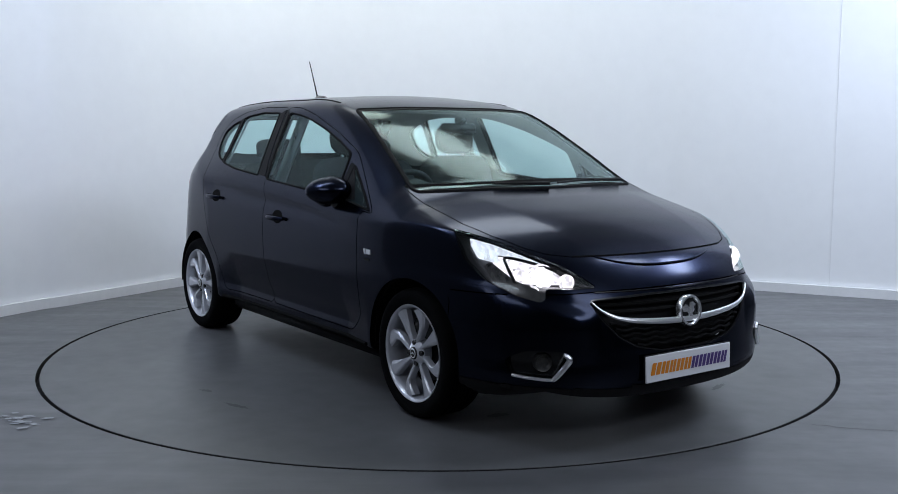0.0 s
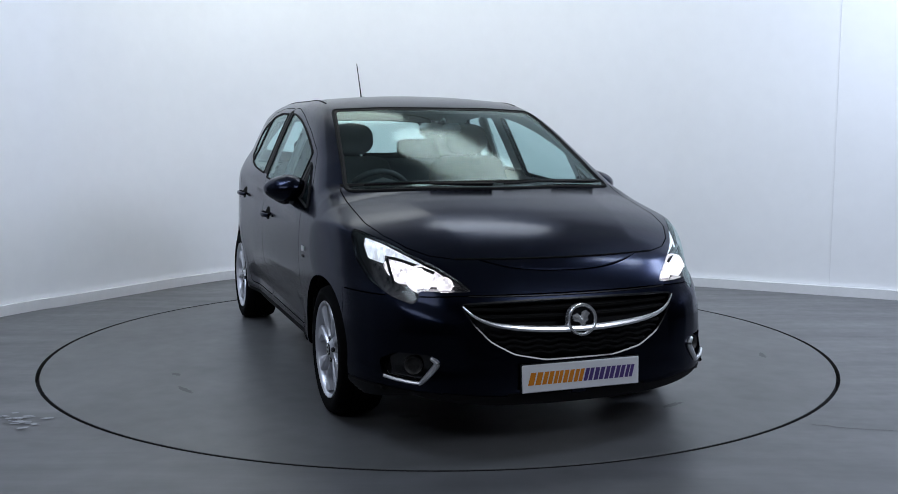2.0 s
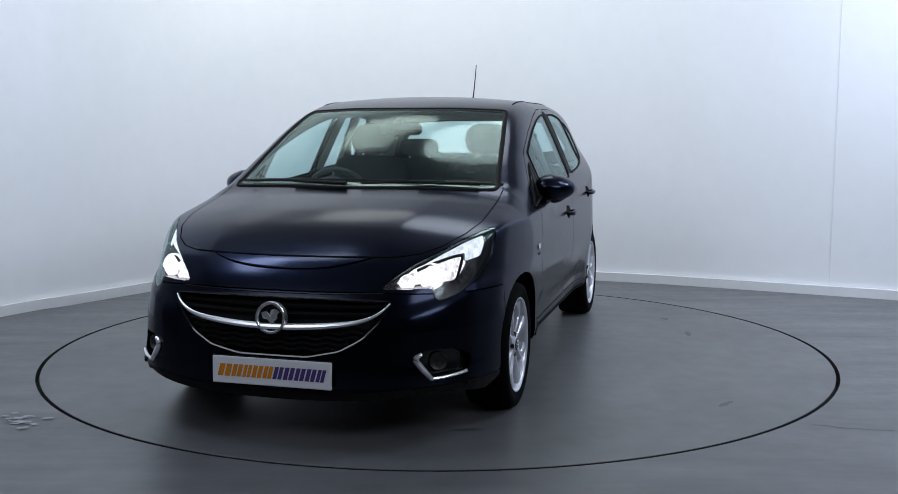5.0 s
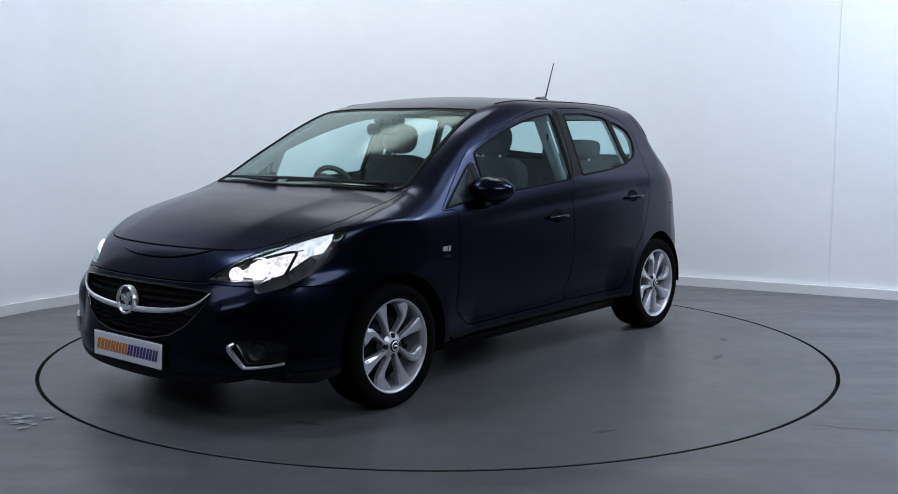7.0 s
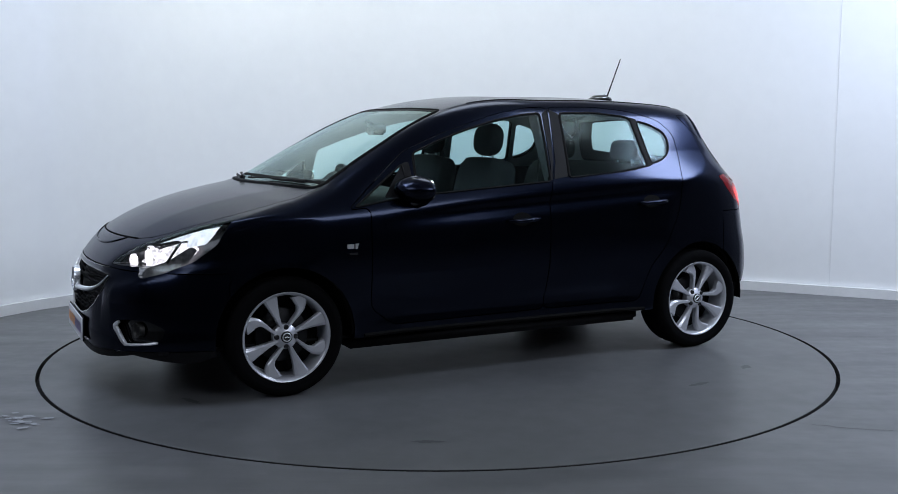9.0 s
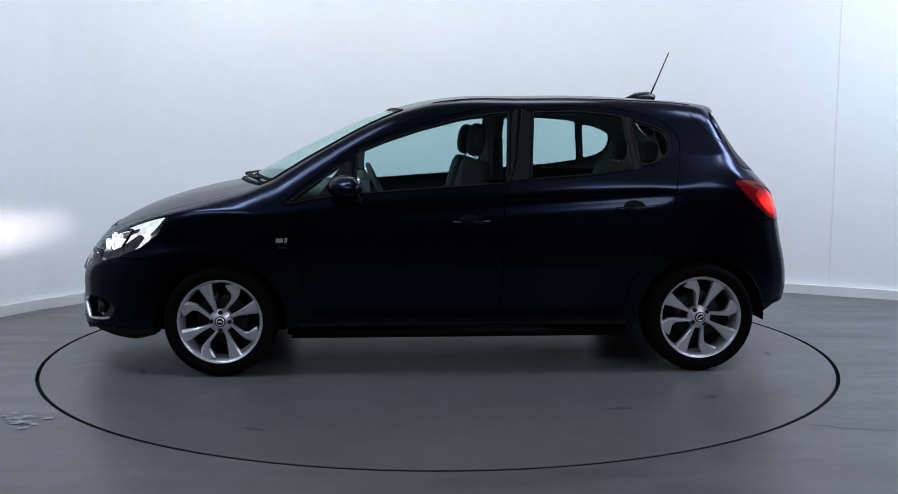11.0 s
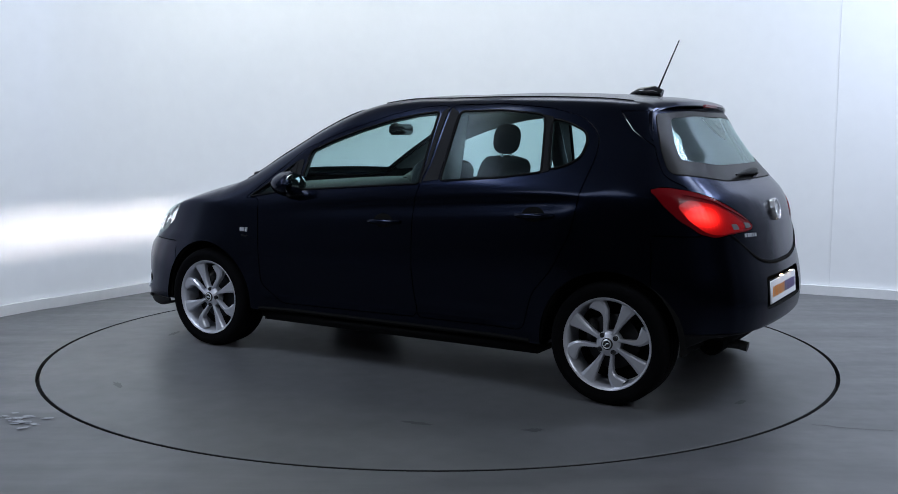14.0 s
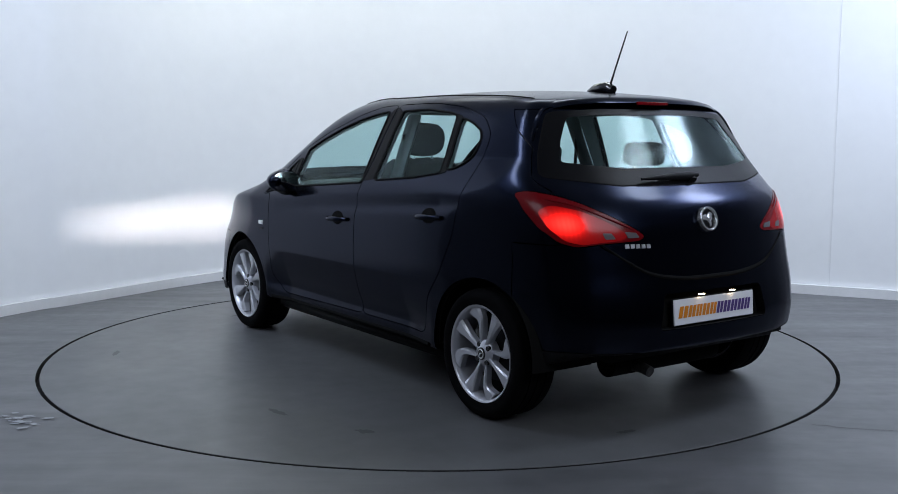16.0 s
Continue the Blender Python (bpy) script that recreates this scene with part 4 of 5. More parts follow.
def patch_disc(c, ry, rz, n=32):
    vs = [(c[0] - 0.010, c[1], c[2])] + [(c[0] + 0.006, c[1] + ry * math.cos(2 * math.pi * i / n), c[2] + rz * math.sin(2 * math.pi * i / n)) for i in range(n)]
    vs += [(v[0] + 0.01, v[1], v[2]) for v in vs[1:]]
    return raw(vs, [(0, 1 + (i + 1) % n, 1 + i) for i in range(n)] + [(1 + i, 1 + (i + 1) % n, n + 1 + (i + 1) % n, n + 1 + i) for i in range(n)])


def handles():
    for cx, cz, owner, slope in ((-0.030, 0.802, "front_door", 0.02), (-0.888, 0.871, "rear_door", 0.03)):
        for m in (False, True):
            door = BODY[owner, m]
            # A flat black oval on the door stands in for the hollow's shade.
            cup = [(cx + 0.005 + 0.058 * math.cos(a), cz + 0.004 + 0.036 * math.sin(a)) for a in np.linspace(0, 2 * math.pi, 32, endpoint=False)]
            part("handle_shade", patch(cup, "side", 0.0015, 4, mirror=m), MATTE, door, "flat dark patch for the shade in the handle recess")
            xs = np.linspace(-0.098, 0.092, 15)
            S = on_side([(cx + x, cz - slope * x) for x in xs])
            bow = np.array([0.004 + 0.030 * (1 - (abs(x) / 0.1) ** 3) for x in xs])
            S[:, 1] += bow
            part("door_handle", tube(flip(S) if m else S, [0.009 + 0.005 * (1 - (abs(x) / 0.1) ** 2) for x in xs], 10, flat=1.0), PAINT, door, "dark blue pull handle")


def emblem(c, r, turn, owner, thick=0.012):
    """A round chrome badge with a plain winged shape inside, facing +x."""
    base = part("badge", lathe([(0.0, 0.0), (r * 0.80, 0.0), (r * 0.80, thick * 0.7), (r * 0.86, thick), (r * 0.96, thick), (r, thick * 0.6), (r, -thick)], 48, "X"), BADGE_CHROME, owner, "round chrome badge")
    part("badge_field", lathe([(0.0, thick * 0.15), (r * 0.79, thick * 0.15)], 40, "X"), GLOSS_BLACK, base)
    wing = [(-0.66, 0.30), (-0.30, 0.42), (-0.08, 0.20), (0.02, 0.50), (0.30, 0.58), (0.58, 0.36), (0.40, 0.22), (0.46, -0.02), (0.22, -0.20), (0.30, -0.52), (0.02, -0.70), (-0.02, -0.36), (-0.22, -0.12), (-0.56, -0.06)]
    n = len(wing)
    vs = [(thick * 0.75, 0.0, 0.02 * r)] + [(thick * 0.45, y * r * 0.95, z * r * 0.95) for y, z in wing] + [(thick * 0.1, y * r, z * r) for y, z in wing]
    fs = [(0, 1 + i, 1 + (i + 1) % n) for i in range(n)] + [(1 + i, n + 1 + i, n + 1 + (i + 1) % n, 1 + (i + 1) % n) for i in range(n)]
    shape = raw(vs, fs)
    bmesh.ops.recalc_face_normals(shape, faces=shape.faces)
    part("badge_shape", shape, BADGE_CHROME, base, smooth=False)
    base.matrix_basis = Matrix.Translation(c) @ turn


def plate(c, turn, owner):
    """A white plate, 0.52 by 0.111 m, facing +x, with slanted bars for its print."""
    base = part("plate", box(0, 0, 0, 0.008, 0.52, 0.111, 0.003, 1), WHITE_PLATE, owner, "white plate with amber and violet print")
    part("plate_holder", box(-0.006, 0, 0, 0.008, 0.528, 0.119, 0.003, 1), BLACK, base)

    def bar(y0, w, mat):
        """One slanted block of print, in two strokes."""
        h, k = 0.025, 0.013
        for a, b in ((0.0, 0.44), (0.56, 1.0)):
            u, v = y0 + w * a, y0 + w * b
            part("print_bar", raw([(0.0052, u, -h), (0.0052, v, -h), (0.0052, v + k, h), (0.0052, u + k, h)], [(0, 1, 2, 3)]), mat, base, smooth=False)

    # seen from the front the print runs from the car's right to its left
    y = -0.236
    for k, w in enumerate((0.054, 0.042, 0.034, 0.042, 0.038, 0.038, 0.042, 0.040, 0.040, 0.034)):
        bar(y, w, AMBER if k < 5 else VIOLET)
        y += w + 0.0065
    base.matrix_basis = Matrix.Translation(c) @ turn


def nose():
    bumper = BODY["front_bumper"]
    # the dark grille with its chrome bow
    back = patch(GRILLE, "front", -0.045, 8)
    g = part("grille", back, BLACK, CAR, "black grille with wavy bars and a chrome bow")
    GR = np.array(GRILLE)

    def half_width(z):
        zs = GR[GR[:, 0] > 0]
        zs = zs[np.argsort(zs[:, 1])]
        return float(np.interp(z, zs[:, 1], zs[:, 0]))

    for z in (0.398, 0.420, 0.442, 0.464, 0.486):
        w = half_width(z) - 0.012
        ys = np.linspace(-w, w, 70)
        part("grille_bar", line_on("front", [(y, z + 0.0045 * math.sin(y * 62) + 0.05 * y * y) for y in ys], 0.0068, -0.014, sides=6), RUBBER, g)
    for z in (0.545, 0.575):
        w = half_width(z) - 0.01
        part("grille_bar", line_on("front", [(y, z - 0.004 + 0.03 * y * y) for y in np.linspace(-w, w, 50)], 0.008, -0.022, sides=6), MATTE, g)
    part("grille_lip", line_on("front", GRILLE, 0.006, -0.004, closed=True), GLOSS_BLACK, g)
    ys = np.linspace(-0.468, 0.468, 61)
    zs = [0.487 + 0.040 * (abs(y) / 0.468) ** 2 + 0.056 * (abs(y) / 0.468) ** 9 for y in ys]
    S = on_front(list(zip(ys, zs)), 0.010)
    part("chrome_bow", tube(S, [0.0135 * (1 - 0.80 * (abs(y) / 0.468) ** 3) for y in ys], 8, flat=1.0), CHROME, g, "slim curved chrome bow")
    emblem(on_front([(0.0, 0.522)])[0] + np.array([0.016, 0, 0]), 0.066, pose(0, 0, 0, 0, -4, 0), g, 0.014)
    plate(Vector((2.106, 0, 0.301)), pose(0, 0, 0, 0, -2, 0), bumper)
    # lower lip and intake
    ys = np.linspace(-0.76, 0.76, 61)
    S = on_front([(y, 0.222 + 0.026 * (abs(y) / 0.75) ** 2.2) for y in ys], 0.006)
    part("chin_spoiler", tube(S, 0.009, 8), BLACK, bumper, "black chin spoiler")
    part("bumper_line", line_on("front", [(y, 0.618 + 0.003 * (y / 0.4) ** 2) for y in np.linspace(-0.44, 0.44, 40)], 0.004, 0.0), GLOSS_BLACK, bumper)
    for m in (False, True):
        fog = part("fog_recess", patch(FOG, "front", -0.035, 5, 0.001, m), GLOSS_BLACK, bumper, "dark recess with a fog lamp")
        S = on_front([(0.655, 0.347)], -0.02)[0]
        s = -1 if m else 1
        ring_ = lathe([(0.0, -0.010), (0.024, -0.006), (0.031, 0.004), (0.036, 0.006), (0.038, -0.02)], 28, "X")
        bmesh.ops.transform(ring_, matrix=Matrix.Translation((S[0], s * S[1], S[2])) @ pose(0, 0, 0, 0, 0, s * 22), verts=ring_.verts)
        part("fog_lamp", ring_, DARK_METAL, fog)
        S = on_front(spline([(0.592, 0.386), (0.574, 0.372), (0.575, 0.352), (0.620, 0.292), (0.636, 0.284), (0.70, 0.290), (0.738, 0.298)], 5), 0.004)
        k = len(S)
        part("chrome_blade", tube(flip(S) if m else S, [0.0045 + 0.0085 * math.sin(math.pi * min(0.82, 0.2 + i / k)) ** 2 for i in range(k)], 8), CHROME, fog, "angular chrome fog lamp trim")
    # the pressed curve on the bonnet's front
    part("bonnet_curve", line_on("front", [(y, 0.708 + 0.045 * (abs(y) / 0.36) ** 2.6) for y in np.linspace(-0.36, 0.36, 60)], [0.0015 + 0.0040 * (1 - (abs(y) / 0.37) ** 2) for y in np.linspace(-0.36, 0.36, 60)], 0.002), PAINT, bumper)
    part("bonnet_gap", line_on("front", [(y, 0.752 + 0.002 * (y / 0.4) ** 2) for y in np.linspace(-0.45, 0.45, 50)], 0.0042, 0.0), MATTE, bumper)


def headlights():
    for m in (False, True):
        s = -1 if m else 1
        lens = part("headlight", panel_mesh(*PANELS["headlight"], mirror=m, gap=0.001, fold=0.012), LENS, CAR, "clear lit headlight with a white running lamp")
        P, F = PANELS["headlight"]
        c = P.mean(0)
        Q = c + (P - c) * 0.97 - normal_at(P) * 0.02
        Q[:, 0] -= 0.14
        Q[:, 1] -= 0.02
        n = len(P)
        edges = {}
        for f in F:
            for i in range(4):
                a, b = int(f[i]), int(f[(i + 1) % 4])
                k = (min(a, b), max(a, b))
                edges[k] = None if k in edges else (a, b)
        V = np.vstack([P - normal_at(P) * 0.003, Q])
        G = [tuple(int(i) + n for i in f) for f in F] + [(e[0], e[1], n + e[1], n + e[0]) for e in edges.values() if e]
        bm = raw(flip(V) if m else V, G)
        bmesh.ops.recalc_face_normals(bm, faces=bm.faces)
        part("lamp_housing", bm, LAMP_SHELL, lens, "dark grey lamp housing")

        def bowl(y, z, r, hole, depth, mat):
            S = on_front([(y, z)], -0.03)[0]
            b = lathe([(hole, -depth), (r * 0.88, -depth * 0.5), (r, 0.0), (r * 1.08, -0.004), (r * 1.08, -0.02)], 36, "X")
            bmesh.ops.transform(b, matrix=Matrix.Translation((S[0], s * S[1], S[2])) @ pose(0, 0, 0, 0, 0, s * 10), verts=b.verts)
            part("reflector", b, mat, lens, "glowing lamp bowl")

        bowl(0.605, 0.690, 0.051, 0.041, 0.045, FACETS)
        bowl(0.515, 0.672, 0.030, 0.001, 0.03, FACETS)
        part("lamp_backing", patch(soft([(0.455, 0.648), (0.52, 0.705), (0.60, 0.740), (0.675, 0.755), (0.705, 0.715), (0.680, 0.650), (0.62, 0.645), (0.50, 0.644)], 0.015), "front", -0.012, 4, mirror=m), FACETS, lens, "lit silver reflector").matrix_basis = pose(-0.108, -0.014 * s, 0)
        # the L-shaped running lamp
        part("running_lamp", patch(soft([(0.55, 0.722), (0.62, 0.768), (0.69, 0.812), (0.742, 0.834), (0.762, 0.800), (0.756, 0.745), (0.712, 0.732), (0.704, 0.770), (0.64, 0.752)], 0.008), "front", -0.012, 4, centre=(0.705, 0.785), mirror=m), RUNNING, lens, "bright white running lamp").matrix_basis = pose(-0.022, -0.008 * s, -0.003)
        part("indicator", patch(soft([(0.735, 0.735), (0.752, 0.72), (0.742, 0.664), (0.70, 0.618), (0.646, 0.596), (0.628, 0.602), (0.632, 0.636), (0.69, 0.668)], 0.01), "front", -0.016, 4, mirror=m), INDICATOR, lens, "dark grey indicator")
        # the dark web between the running lamp and the main beam
        part("lamp_divider", line_on("front", spline([(0.545, 0.712), (0.62, 0.744), (0.690, 0.759), (0.698, 0.722), (0.690, 0.66)], 6), 0.0065, -0.014, m), BLACK, lens)
        # the low beam: a bright plate at the back of a flat tunnel
        x, y, z = on_front([(0.605, 0.690)], -0.022)[0]
        y *= s
        for sign, z0 in ((1, 0.0070), (-1, 0.0096)):
            a0 = math.asin(z0 / 0.042)
            cap = [(x - 0.004, y + 0.042 * math.cos(a), z + sign * 0.042 * math.sin(a)) for a in np.linspace(a0, math.pi - a0, 18)]
            part("lamp_glow", raw(cap, [tuple(range(18))]), DRL, lens)
        dip = Matrix.Translation((x, y, z)) @ pose(0, 0, 0, 0, 4.0, 0) @ Matrix.Translation((-x, -y, -z))
        part("beam_lamp", raw([(x - 0.07, y - 0.04, z - 0.0045), (x - 0.07, y + 0.04, z - 0.0045), (x - 0.07, y + 0.04, z + 0.0055), (x - 0.07, y - 0.04, z + 0.0055)], [(0, 1, 2, 3)]), BEAM, lens, "glowing beam lamp").matrix_basis = dip
        part("beam_shutter", join(box(x - 0.037, y, z + 0.0060, 0.076, 0.086, 0.001), box(x - 0.037, y, z - 0.0088, 0.076, 0.086, 0.001), box(x - 0.037, y - 0.0425, z - 0.001, 0.076, 0.001, 0.0175),
                                  box(x - 0.037, y + 0.0425, z - 0.001, 0.076, 0.001, 0.0175), box(x - 0.074, y, z - 0.001, 0.003, 0.086, 0.018)), SLOT, lens).matrix_basis = dip


def tail():
    gate = BODY["tailgate"]
    for m in (False, True):
        lamp = part("tail_light", panel_mesh(*PANELS["tail_light"], mirror=m, gap=0.0012, fold=0.03), RED_LENS, CAR, "lit red tail light with clear reversing lamp")
        part("lamp_glow", patch(soft([(0.455, 0.838), (0.55, 0.895), (0.64, 0.938), (0.73, 0.962), (0.768, 0.938), (0.752, 0.868), (0.71, 0.815), (0.66, 0.802), (0.58, 0.810), (0.49, 0.815)], 0.02), "rear", 0.002, 8, 0.002, mirror=m), RED_GLOW, lamp, "glowing red lamp")
        part("lens_ridge", line_on("rear", spline([(0.43, 0.858), (0.55, 0.912), (0.65, 0.958), (0.735, 0.985)], 8), 0.0035, 0.001, m), RED_LENS, lamp)
        part("reversing_lamp", patch(soft([(0.575, 0.848), (0.535, 0.846), (0.52, 0.822), (0.565, 0.822)], 0.006), "rear", 0.004, 4, mirror=m), CLEAR_LENS, lamp)
        part("reversing_lamp", patch(soft([(0.475, 0.850), (0.42, 0.845), (0.405, 0.825), (0.46, 0.824)], 0.006), "rear", 0.004, 4, mirror=m), CLEAR_LENS, lamp)
    emblem(on_rear([(0.0, 0.885)])[0] + np.array([-0.012, 0, 0]), 0.055, pose(0, 0, 0, 0, 0, 180) @ pose(0, 0, 0, 0, -14, 0), gate, 0.012)
    plate(Vector((-1.852, 0, 0.500)), pose(0, 0, 0, 0, 0, 180) @ pose(0, 0, 0, 0, -4, 0), BODY["rear_bumper"])
    part("plate_recess", patch(PLATE_POCKET, "rear", -0.042, 6, -0.042), MATTE, BODY["rear_bumper"], "black plate recess")
    for y in (-0.10, 0.10):
        part("plate_lamp", box(-1.864, y, 0.570, 0.014, 0.030, 0.005, 0.0015, 1), NUMBER_LAMP, BODY["rear_bumper"], "small warm plate lamp")
    # model name: plain chrome bars
    for k in range(5):
        part("name_bar", patch([(0.480 - 0.027 * k, 0.800 - 0.001 * k), (0.480 - 0.027 * k - 0.019, 0.800 - 0.001 * k), (0.480 - 0.027 * k - 0.019, 0.783 - 0.001 * k), (0.480 - 0.027 * k, 0.783 - 0.001 * k)], "rear", 0.003, 2), CHROME, gate)
    edge = spline([(-0.58, 0.80), (-0.47, 0.725), (-0.36, 0.672), (-0.20, 0.645), (0.0, 0.640), (0.20, 0.645), (0.36, 0.672), (0.47, 0.725), (0.58, 0.80)], 6)
    part("gate_gap", line_on("rear", edge, [0.004 + 0.007 * math.sin(math.pi * i / (len(edge) - 1)) for i in range(len(edge))], -0.002), MATTE, gate)
    # roof spoiler over the rear window
    rows = []
    ys = np.linspace(-0.585, 0.585, 45)
    for x, dz in ((-1.21, 0.0), (-1.30, 0.003), (-1.40, 0.004), (-1.438, 0.001), (-1.452, -0.012), (-1.43, -0.028), (-1.34, -0.035)):
        row = []
        for y in ys:
            xx = x + 0.10 * (abs(y) / 0.585) ** 3 * (1 if x < -1.3 else 0)
            row.append((xx, y, float(TOP(np.array(max(xx, -1.46)))) - 0.085 * y * y - 0.045 * (abs(y) / 0.585) ** 6 + dz + (0.10 * (xx + 1.46) if xx < -1.46 else 0)))
        rows.append(row)
    n = len(ys)
    vs = [v for r in rows for v in r]
    fs = [(k * n + i, k * n + i + 1, (k + 1) * n + i + 1, (k + 1) * n + i) for k in range(len(rows) - 1) for i in range(n - 1)]
    bm = raw(vs, fs)
    bmesh.ops.recalc_face_normals(bm, faces=bm.faces)
    sp = part("roof_spoiler", bm, PAINT, gate, "dark blue roof spoiler")
    for m in (False, True):
        part("spoiler_blade", line_on("rear", spline([(0.49, 1.376), (0.565, 1.362), (0.612, 1.318), (0.645, 1.262), (0.662, 1.225)], 6), [0.003 + 0.007 * math.sin(math.pi * (i + 2) / 29) for i in range(25)], 0.0, m), PAINT, sp)
    part("brake_lamp", box(-1.455, 0, 1.392, 0.012, 0.20, 0.016, 0.003, 1), RED_LENS, sp, "red high-level brake lamp")
    # wiper
    arm = on_rear([(-0.06, 1.058), (0.0, 1.055), (0.08, 1.053), (0.18, 1.050), (0.29, 1.046)], 0.022)
    part("rear_wiper", join(tube(arm, [0.012, 0.018, 0.016, 0.011, 0.005], 10), tube(on_rear([(-0.02, 1.05), (-0.02, 1.04)], 0.006), 0.026, 10)), BLACK, BODY["rear_window"], "black rear wiper at rest")
    part("exhaust_pipe", tube([(-1.5, 0.30, 0.245), (-1.72, 0.30, 0.245), (-1.765, 0.30, 0.236)], 0.024, 16), DARK_METAL, CAR, "small steel exhaust pipe")
    part("silencer", tube([(-1.62, 0.42, 0.26), (-1.62, -0.25, 0.26)], 0.060, 16), MATTE, CAR)


def roof_things():
    part("aerial_base", tube([(-1.03, 0, 1.458), (-1.08, 0, 1.470), (-1.16, 0, 1.474), (-1.20, 0, 1.462)], [0.012, 0.026, 0.030, 0.022], 14), GLOSS_BLACK, CAR, "black shark-shaped aerial foot")
    part("aerial", tube([(-1.175, 0, 1.478), (-1.21, 0, 1.56), (-1.283, -0.003, 1.733)], [0.0055, 0.0042, 0.003], 8), BLACK, CAR, "thin black roof aerial")
    for m in (False, True):
        # roof ditch lines
        pts = [(x, 0.565 - 0.05 * max(0, -x - 0.7)) for x in np.linspace(0.15, -1.25, 30)]
        part("roof_strip", line_on("top", pts, 0.006, -0.002, m), RUBBER, CAR)
    # front wipers: arms lie along the screen's base, both pointing the same way
    for y0, y1 in ((-0.60, -0.02), (0.05, 0.60)):
        ys = np.linspace(y0, y1, 14)
        S = on_front([(y, 1.004 + 0.008 * math.sin((y - y0) / (y1 - y0) * math.pi)) for y in ys], 0.013)
        arm = tube(S, 0.0055, 6)
        T = on_front([(y, 0.999 + 0.010 * (y1 - y) / (y1 - y0)) for y in np.linspace(y1, (y0 + y1) / 2, 8)], 0.018)
        part("wiper", join(arm, tube(T, [0.010 - 0.0007 * k for k in range(8)], 8)), BLACK, BODY["windscreen"], "black windscreen wiper")
    # flank badges: small chrome shapes
    for m in (False, True):
        owner = CAR
        part("wing_badge", join(patch([(0.960, 0.722), (0.925, 0.722), (0.925, 0.700), (0.960, 0.700)], "side", 0.004, 2, mirror=m),
                                patch([(0.918, 0.724), (0.900, 0.724), (0.908, 0.698), (0.918, 0.698)], "side", 0.004, 2, mirror=m)), CHROME, owner, "small chrome wing badge")
        part("wing_badge", patch([(0.950, 0.680), (0.905, 0.680), (0.905, 0.670), (0.950, 0.670)], "side", 0.003, 2, mirror=m), STEEL, owner)


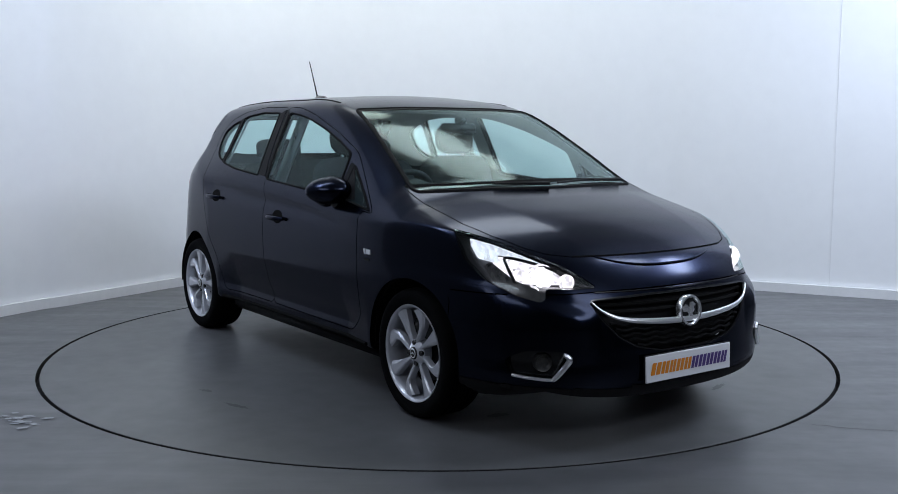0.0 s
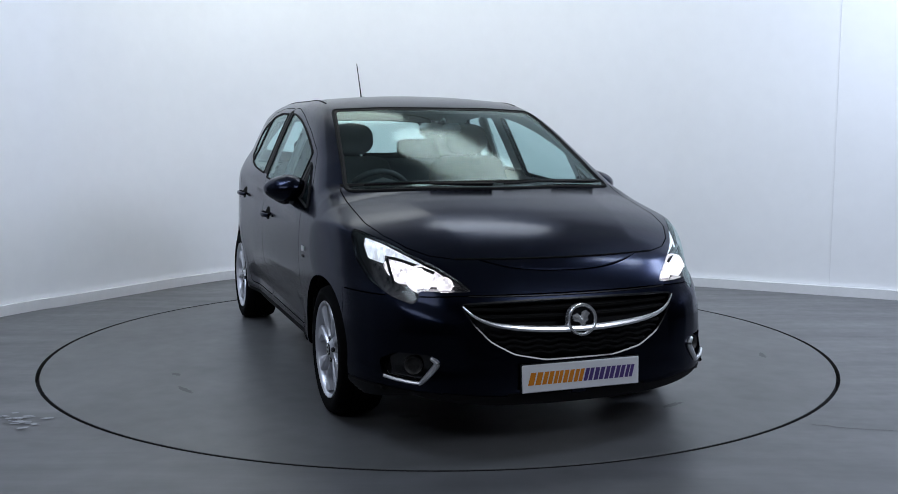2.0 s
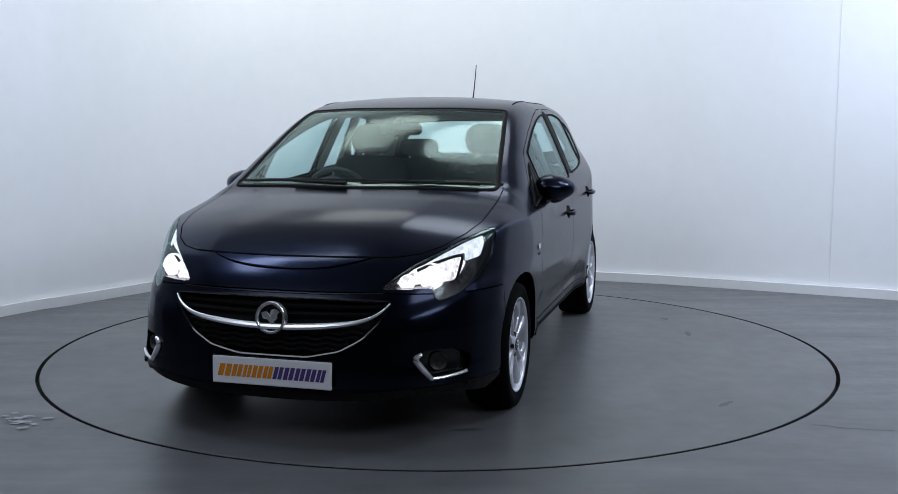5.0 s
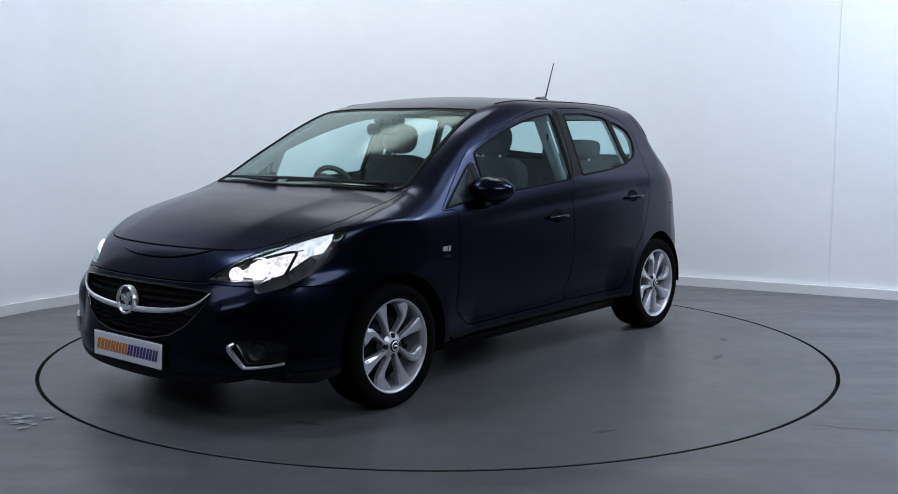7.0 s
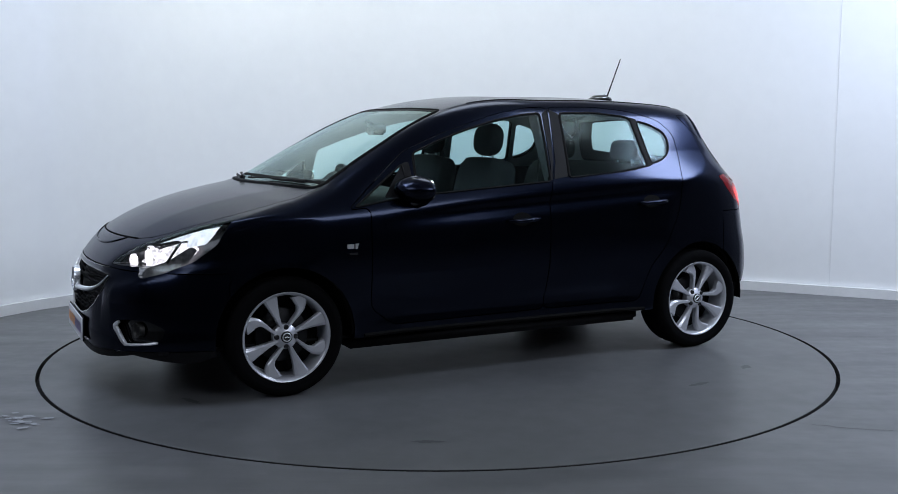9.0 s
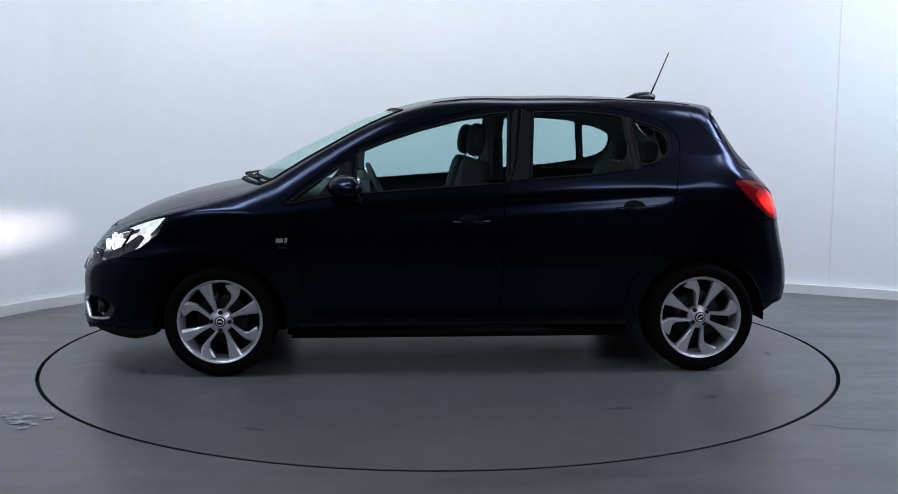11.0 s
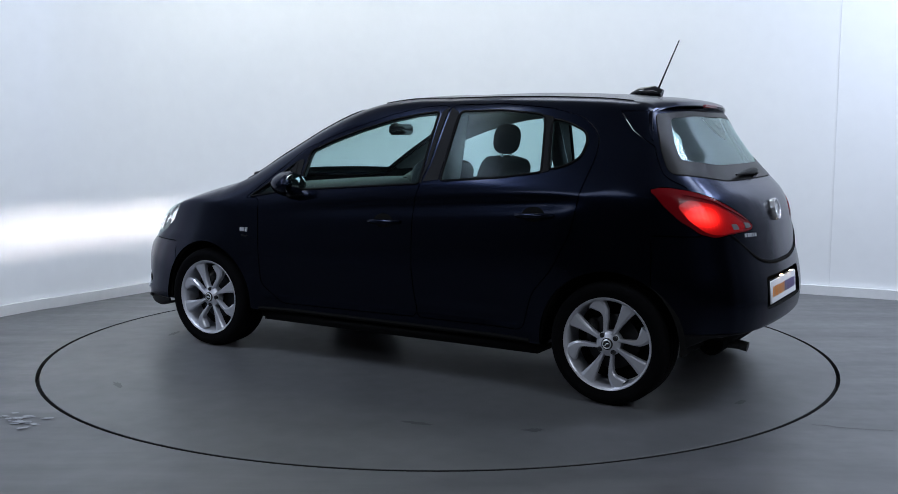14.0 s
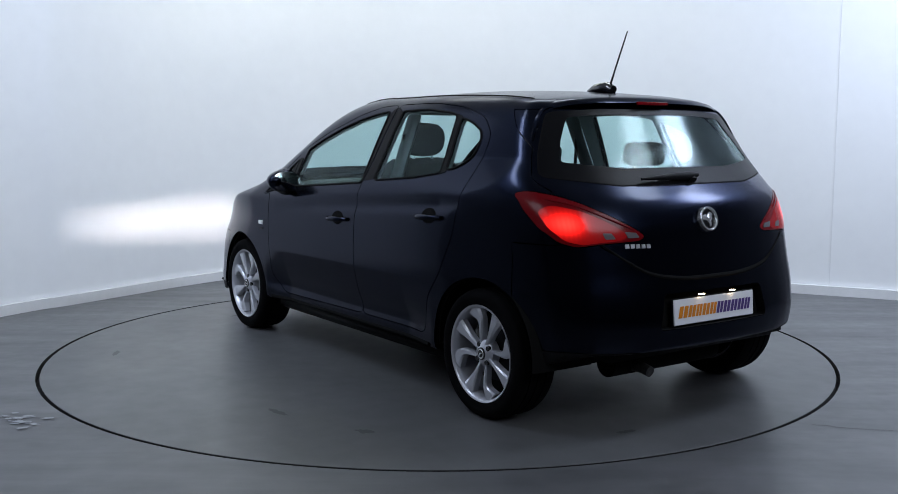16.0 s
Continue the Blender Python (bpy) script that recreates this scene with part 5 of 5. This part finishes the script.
def interior():
    def pad(c, size, turn=None, bulge=0.3, mat=CLOTH, name="cushion", owner=None, label=""):
        bm = bmesh.new()
        bmesh.ops.create_cube(bm, size=2.0)
        bmesh.ops.subdivide_edges(bm, edges=bm.edges[:], cuts=7, use_grid_fill=True)
        p = 2.0 / bulge
        for v in bm.verts:
            n = (abs(v.co.x) ** p + abs(v.co.y) ** p + abs(v.co.z) ** p) ** (1 / p)
            v.co = v.co / n
            v.co = Vector((v.co.x * size[0] / 2, v.co.y * size[1] / 2, v.co.z * size[2] / 2))
        m = Matrix.Translation(c) @ (turn or Matrix())
        bmesh.ops.transform(bm, matrix=m, verts=bm.verts)
        return part(name, bm, mat, owner or CAR, label)

    for y in (0.36, -0.36):
        seat = pad((0.25, y, 0.50), (0.52, 0.50, 0.18), pose(0, 0, 0, 0, -6, 0), name="front_seat", label="charcoal cloth front seat")
        pad((-0.03, y, 0.795), (0.16, 0.47, 0.65), pose(0, 0, 0, 0, -14, 0), name="seat_back", owner=seat)
        pad((-0.10, y, 1.218), (0.10, 0.265, 0.185), pose(0, 0, 0, 0, -8, 0), 0.75, name="headrest", owner=seat)
        for d in (-0.06, 0.06):
            part("headrest_post", tube([(-0.085, y + d, 1.05), (-0.10, y + d, 1.17)], 0.007, 8), CHROME, seat)
    rear = pad((-0.70, 0, 0.52), (0.50, 1.25, 0.20), pose(0, 0, 0, 0, -6, 0), name="rear_bench", label="charcoal cloth rear bench")
    pad((-0.98, 0, 0.80), (0.17, 1.28, 0.56), pose(0, 0, 0, 0, -16, 0), 0.25, name="bench_back", owner=rear)
    for y in (0.36, -0.36):
        pad((-1.07, y, 1.150), (0.08, 0.27, 0.125), pose(0, 0, 0, 0, -8, 0), 0.5, name="headrest", owner=rear)
        for d in (-0.07, 0.07):
            part("headrest_post", tube([(-1.05, y + d, 1.03), (-1.068, y + d, 1.12)], 0.006, 8), CHROME, rear)
    part("parcel_shelf", box(-1.33, 0, 0.985, 0.48, 1.12, 0.02, 0.008), DASH, CAR, "black parcel shelf")
    dash = pad((0.80, 0, 0.82), (0.62, 1.42, 0.30), pose(0, 0, 0, 0, 3, 0), 0.35, DASH, "dashboard", label="dark grey dashboard")
    part("instrument_hood", tube([(0.56, -0.50, 0.93), (0.56, -0.36, 0.965), (0.56, -0.22, 0.93)], [0.05, 0.06, 0.05], 12), DASH, dash)
    w = lathe([(0.185 + 0.016 * math.cos(a), 0.016 * math.sin(a)) for a in np.linspace(0, 2 * math.pi, 11)], 40, "X")
    hub = join(w, box(0.01, 0, 0, 0.05, 0.14, 0.12, 0.02), box(0.0, 0, 0, 0.02, 0.34, 0.035, 0.008), box(0.0, 0, -0.09, 0.02, 0.04, 0.17, 0.008))
    bmesh.ops.transform(hub, matrix=Matrix.Translation((0.44, -0.36, 0.885)) @ pose(0, 0, 0, 0, 24, 0), verts=hub.verts)
    part("steering_wheel", hub, DASH, CAR, "black steering wheel")
    part("rear_view_mirror", join(box(0.44, 0.0, 1.275, 0.03, 0.24, 0.065, 0.012), tube([(0.45, 0, 1.29), (0.50, 0, 1.325)], 0.012, 8)), GLOSS_BLACK, CAR, "black rear-view mirror")
    for y in (0.60, -0.60):
        part("seat_belt", tube([(-0.30, y, 1.25), (-0.28, y * 0.99, 1.0), (-0.26, y * 0.97, 0.6)], 0.022, 6, flat=0.2), CLOTH, CAR)
        part("pillar_lining", box(-0.315, y * 1.045, 1.15, 0.10, 0.03, 0.44, 0.01, 2, pose(0, 0, 0, 22 if y > 0 else -22, 4, 0)), GREY_TRIM, CAR)


linings()
seals()
wheels()
mirrors()
handles()
nose()
headlights()
tail()
roof_things()
interior()


# ---- what moves ----
TURN = ((0, -55.24), (0.5, -56.58), (1, -59.69), (1.5, -64.13), (2, -70.27), (2.5, -76.15), (3, -82.25), (3.5, -88.15), (4, -94.25),
        (4.5, -100.15), (5, -106.05), (5.5, -111.95), (6, -117.85), (6.5, -123.77), (7, -129.85), (7.5, -135.65), (8, -141.60), (8.5, -147.35), (9, -153.40),
        (9.5, -159.3), (10, -165.2), (10.5, -171.1), (11, -176.97), (11.5, -182.85), (12, -188.85), (12.5, -194.58), (13, -200.36), (13.5, -205.96),
        (14, -211.70), (14.5, -217.56), (15, -223.49), (15.5, -229.27), (16, -235.33))


def motions():
    walk(CAR, [(t, pose(0, 0, 0, 0, 0, a) @ pose(-0.090, -0.121, 0)) for t, a in TURN])
    walk(TABLE, [(t, pose(0, 0, 0, 0, 0, a)) for t, a in TURN])


motions()
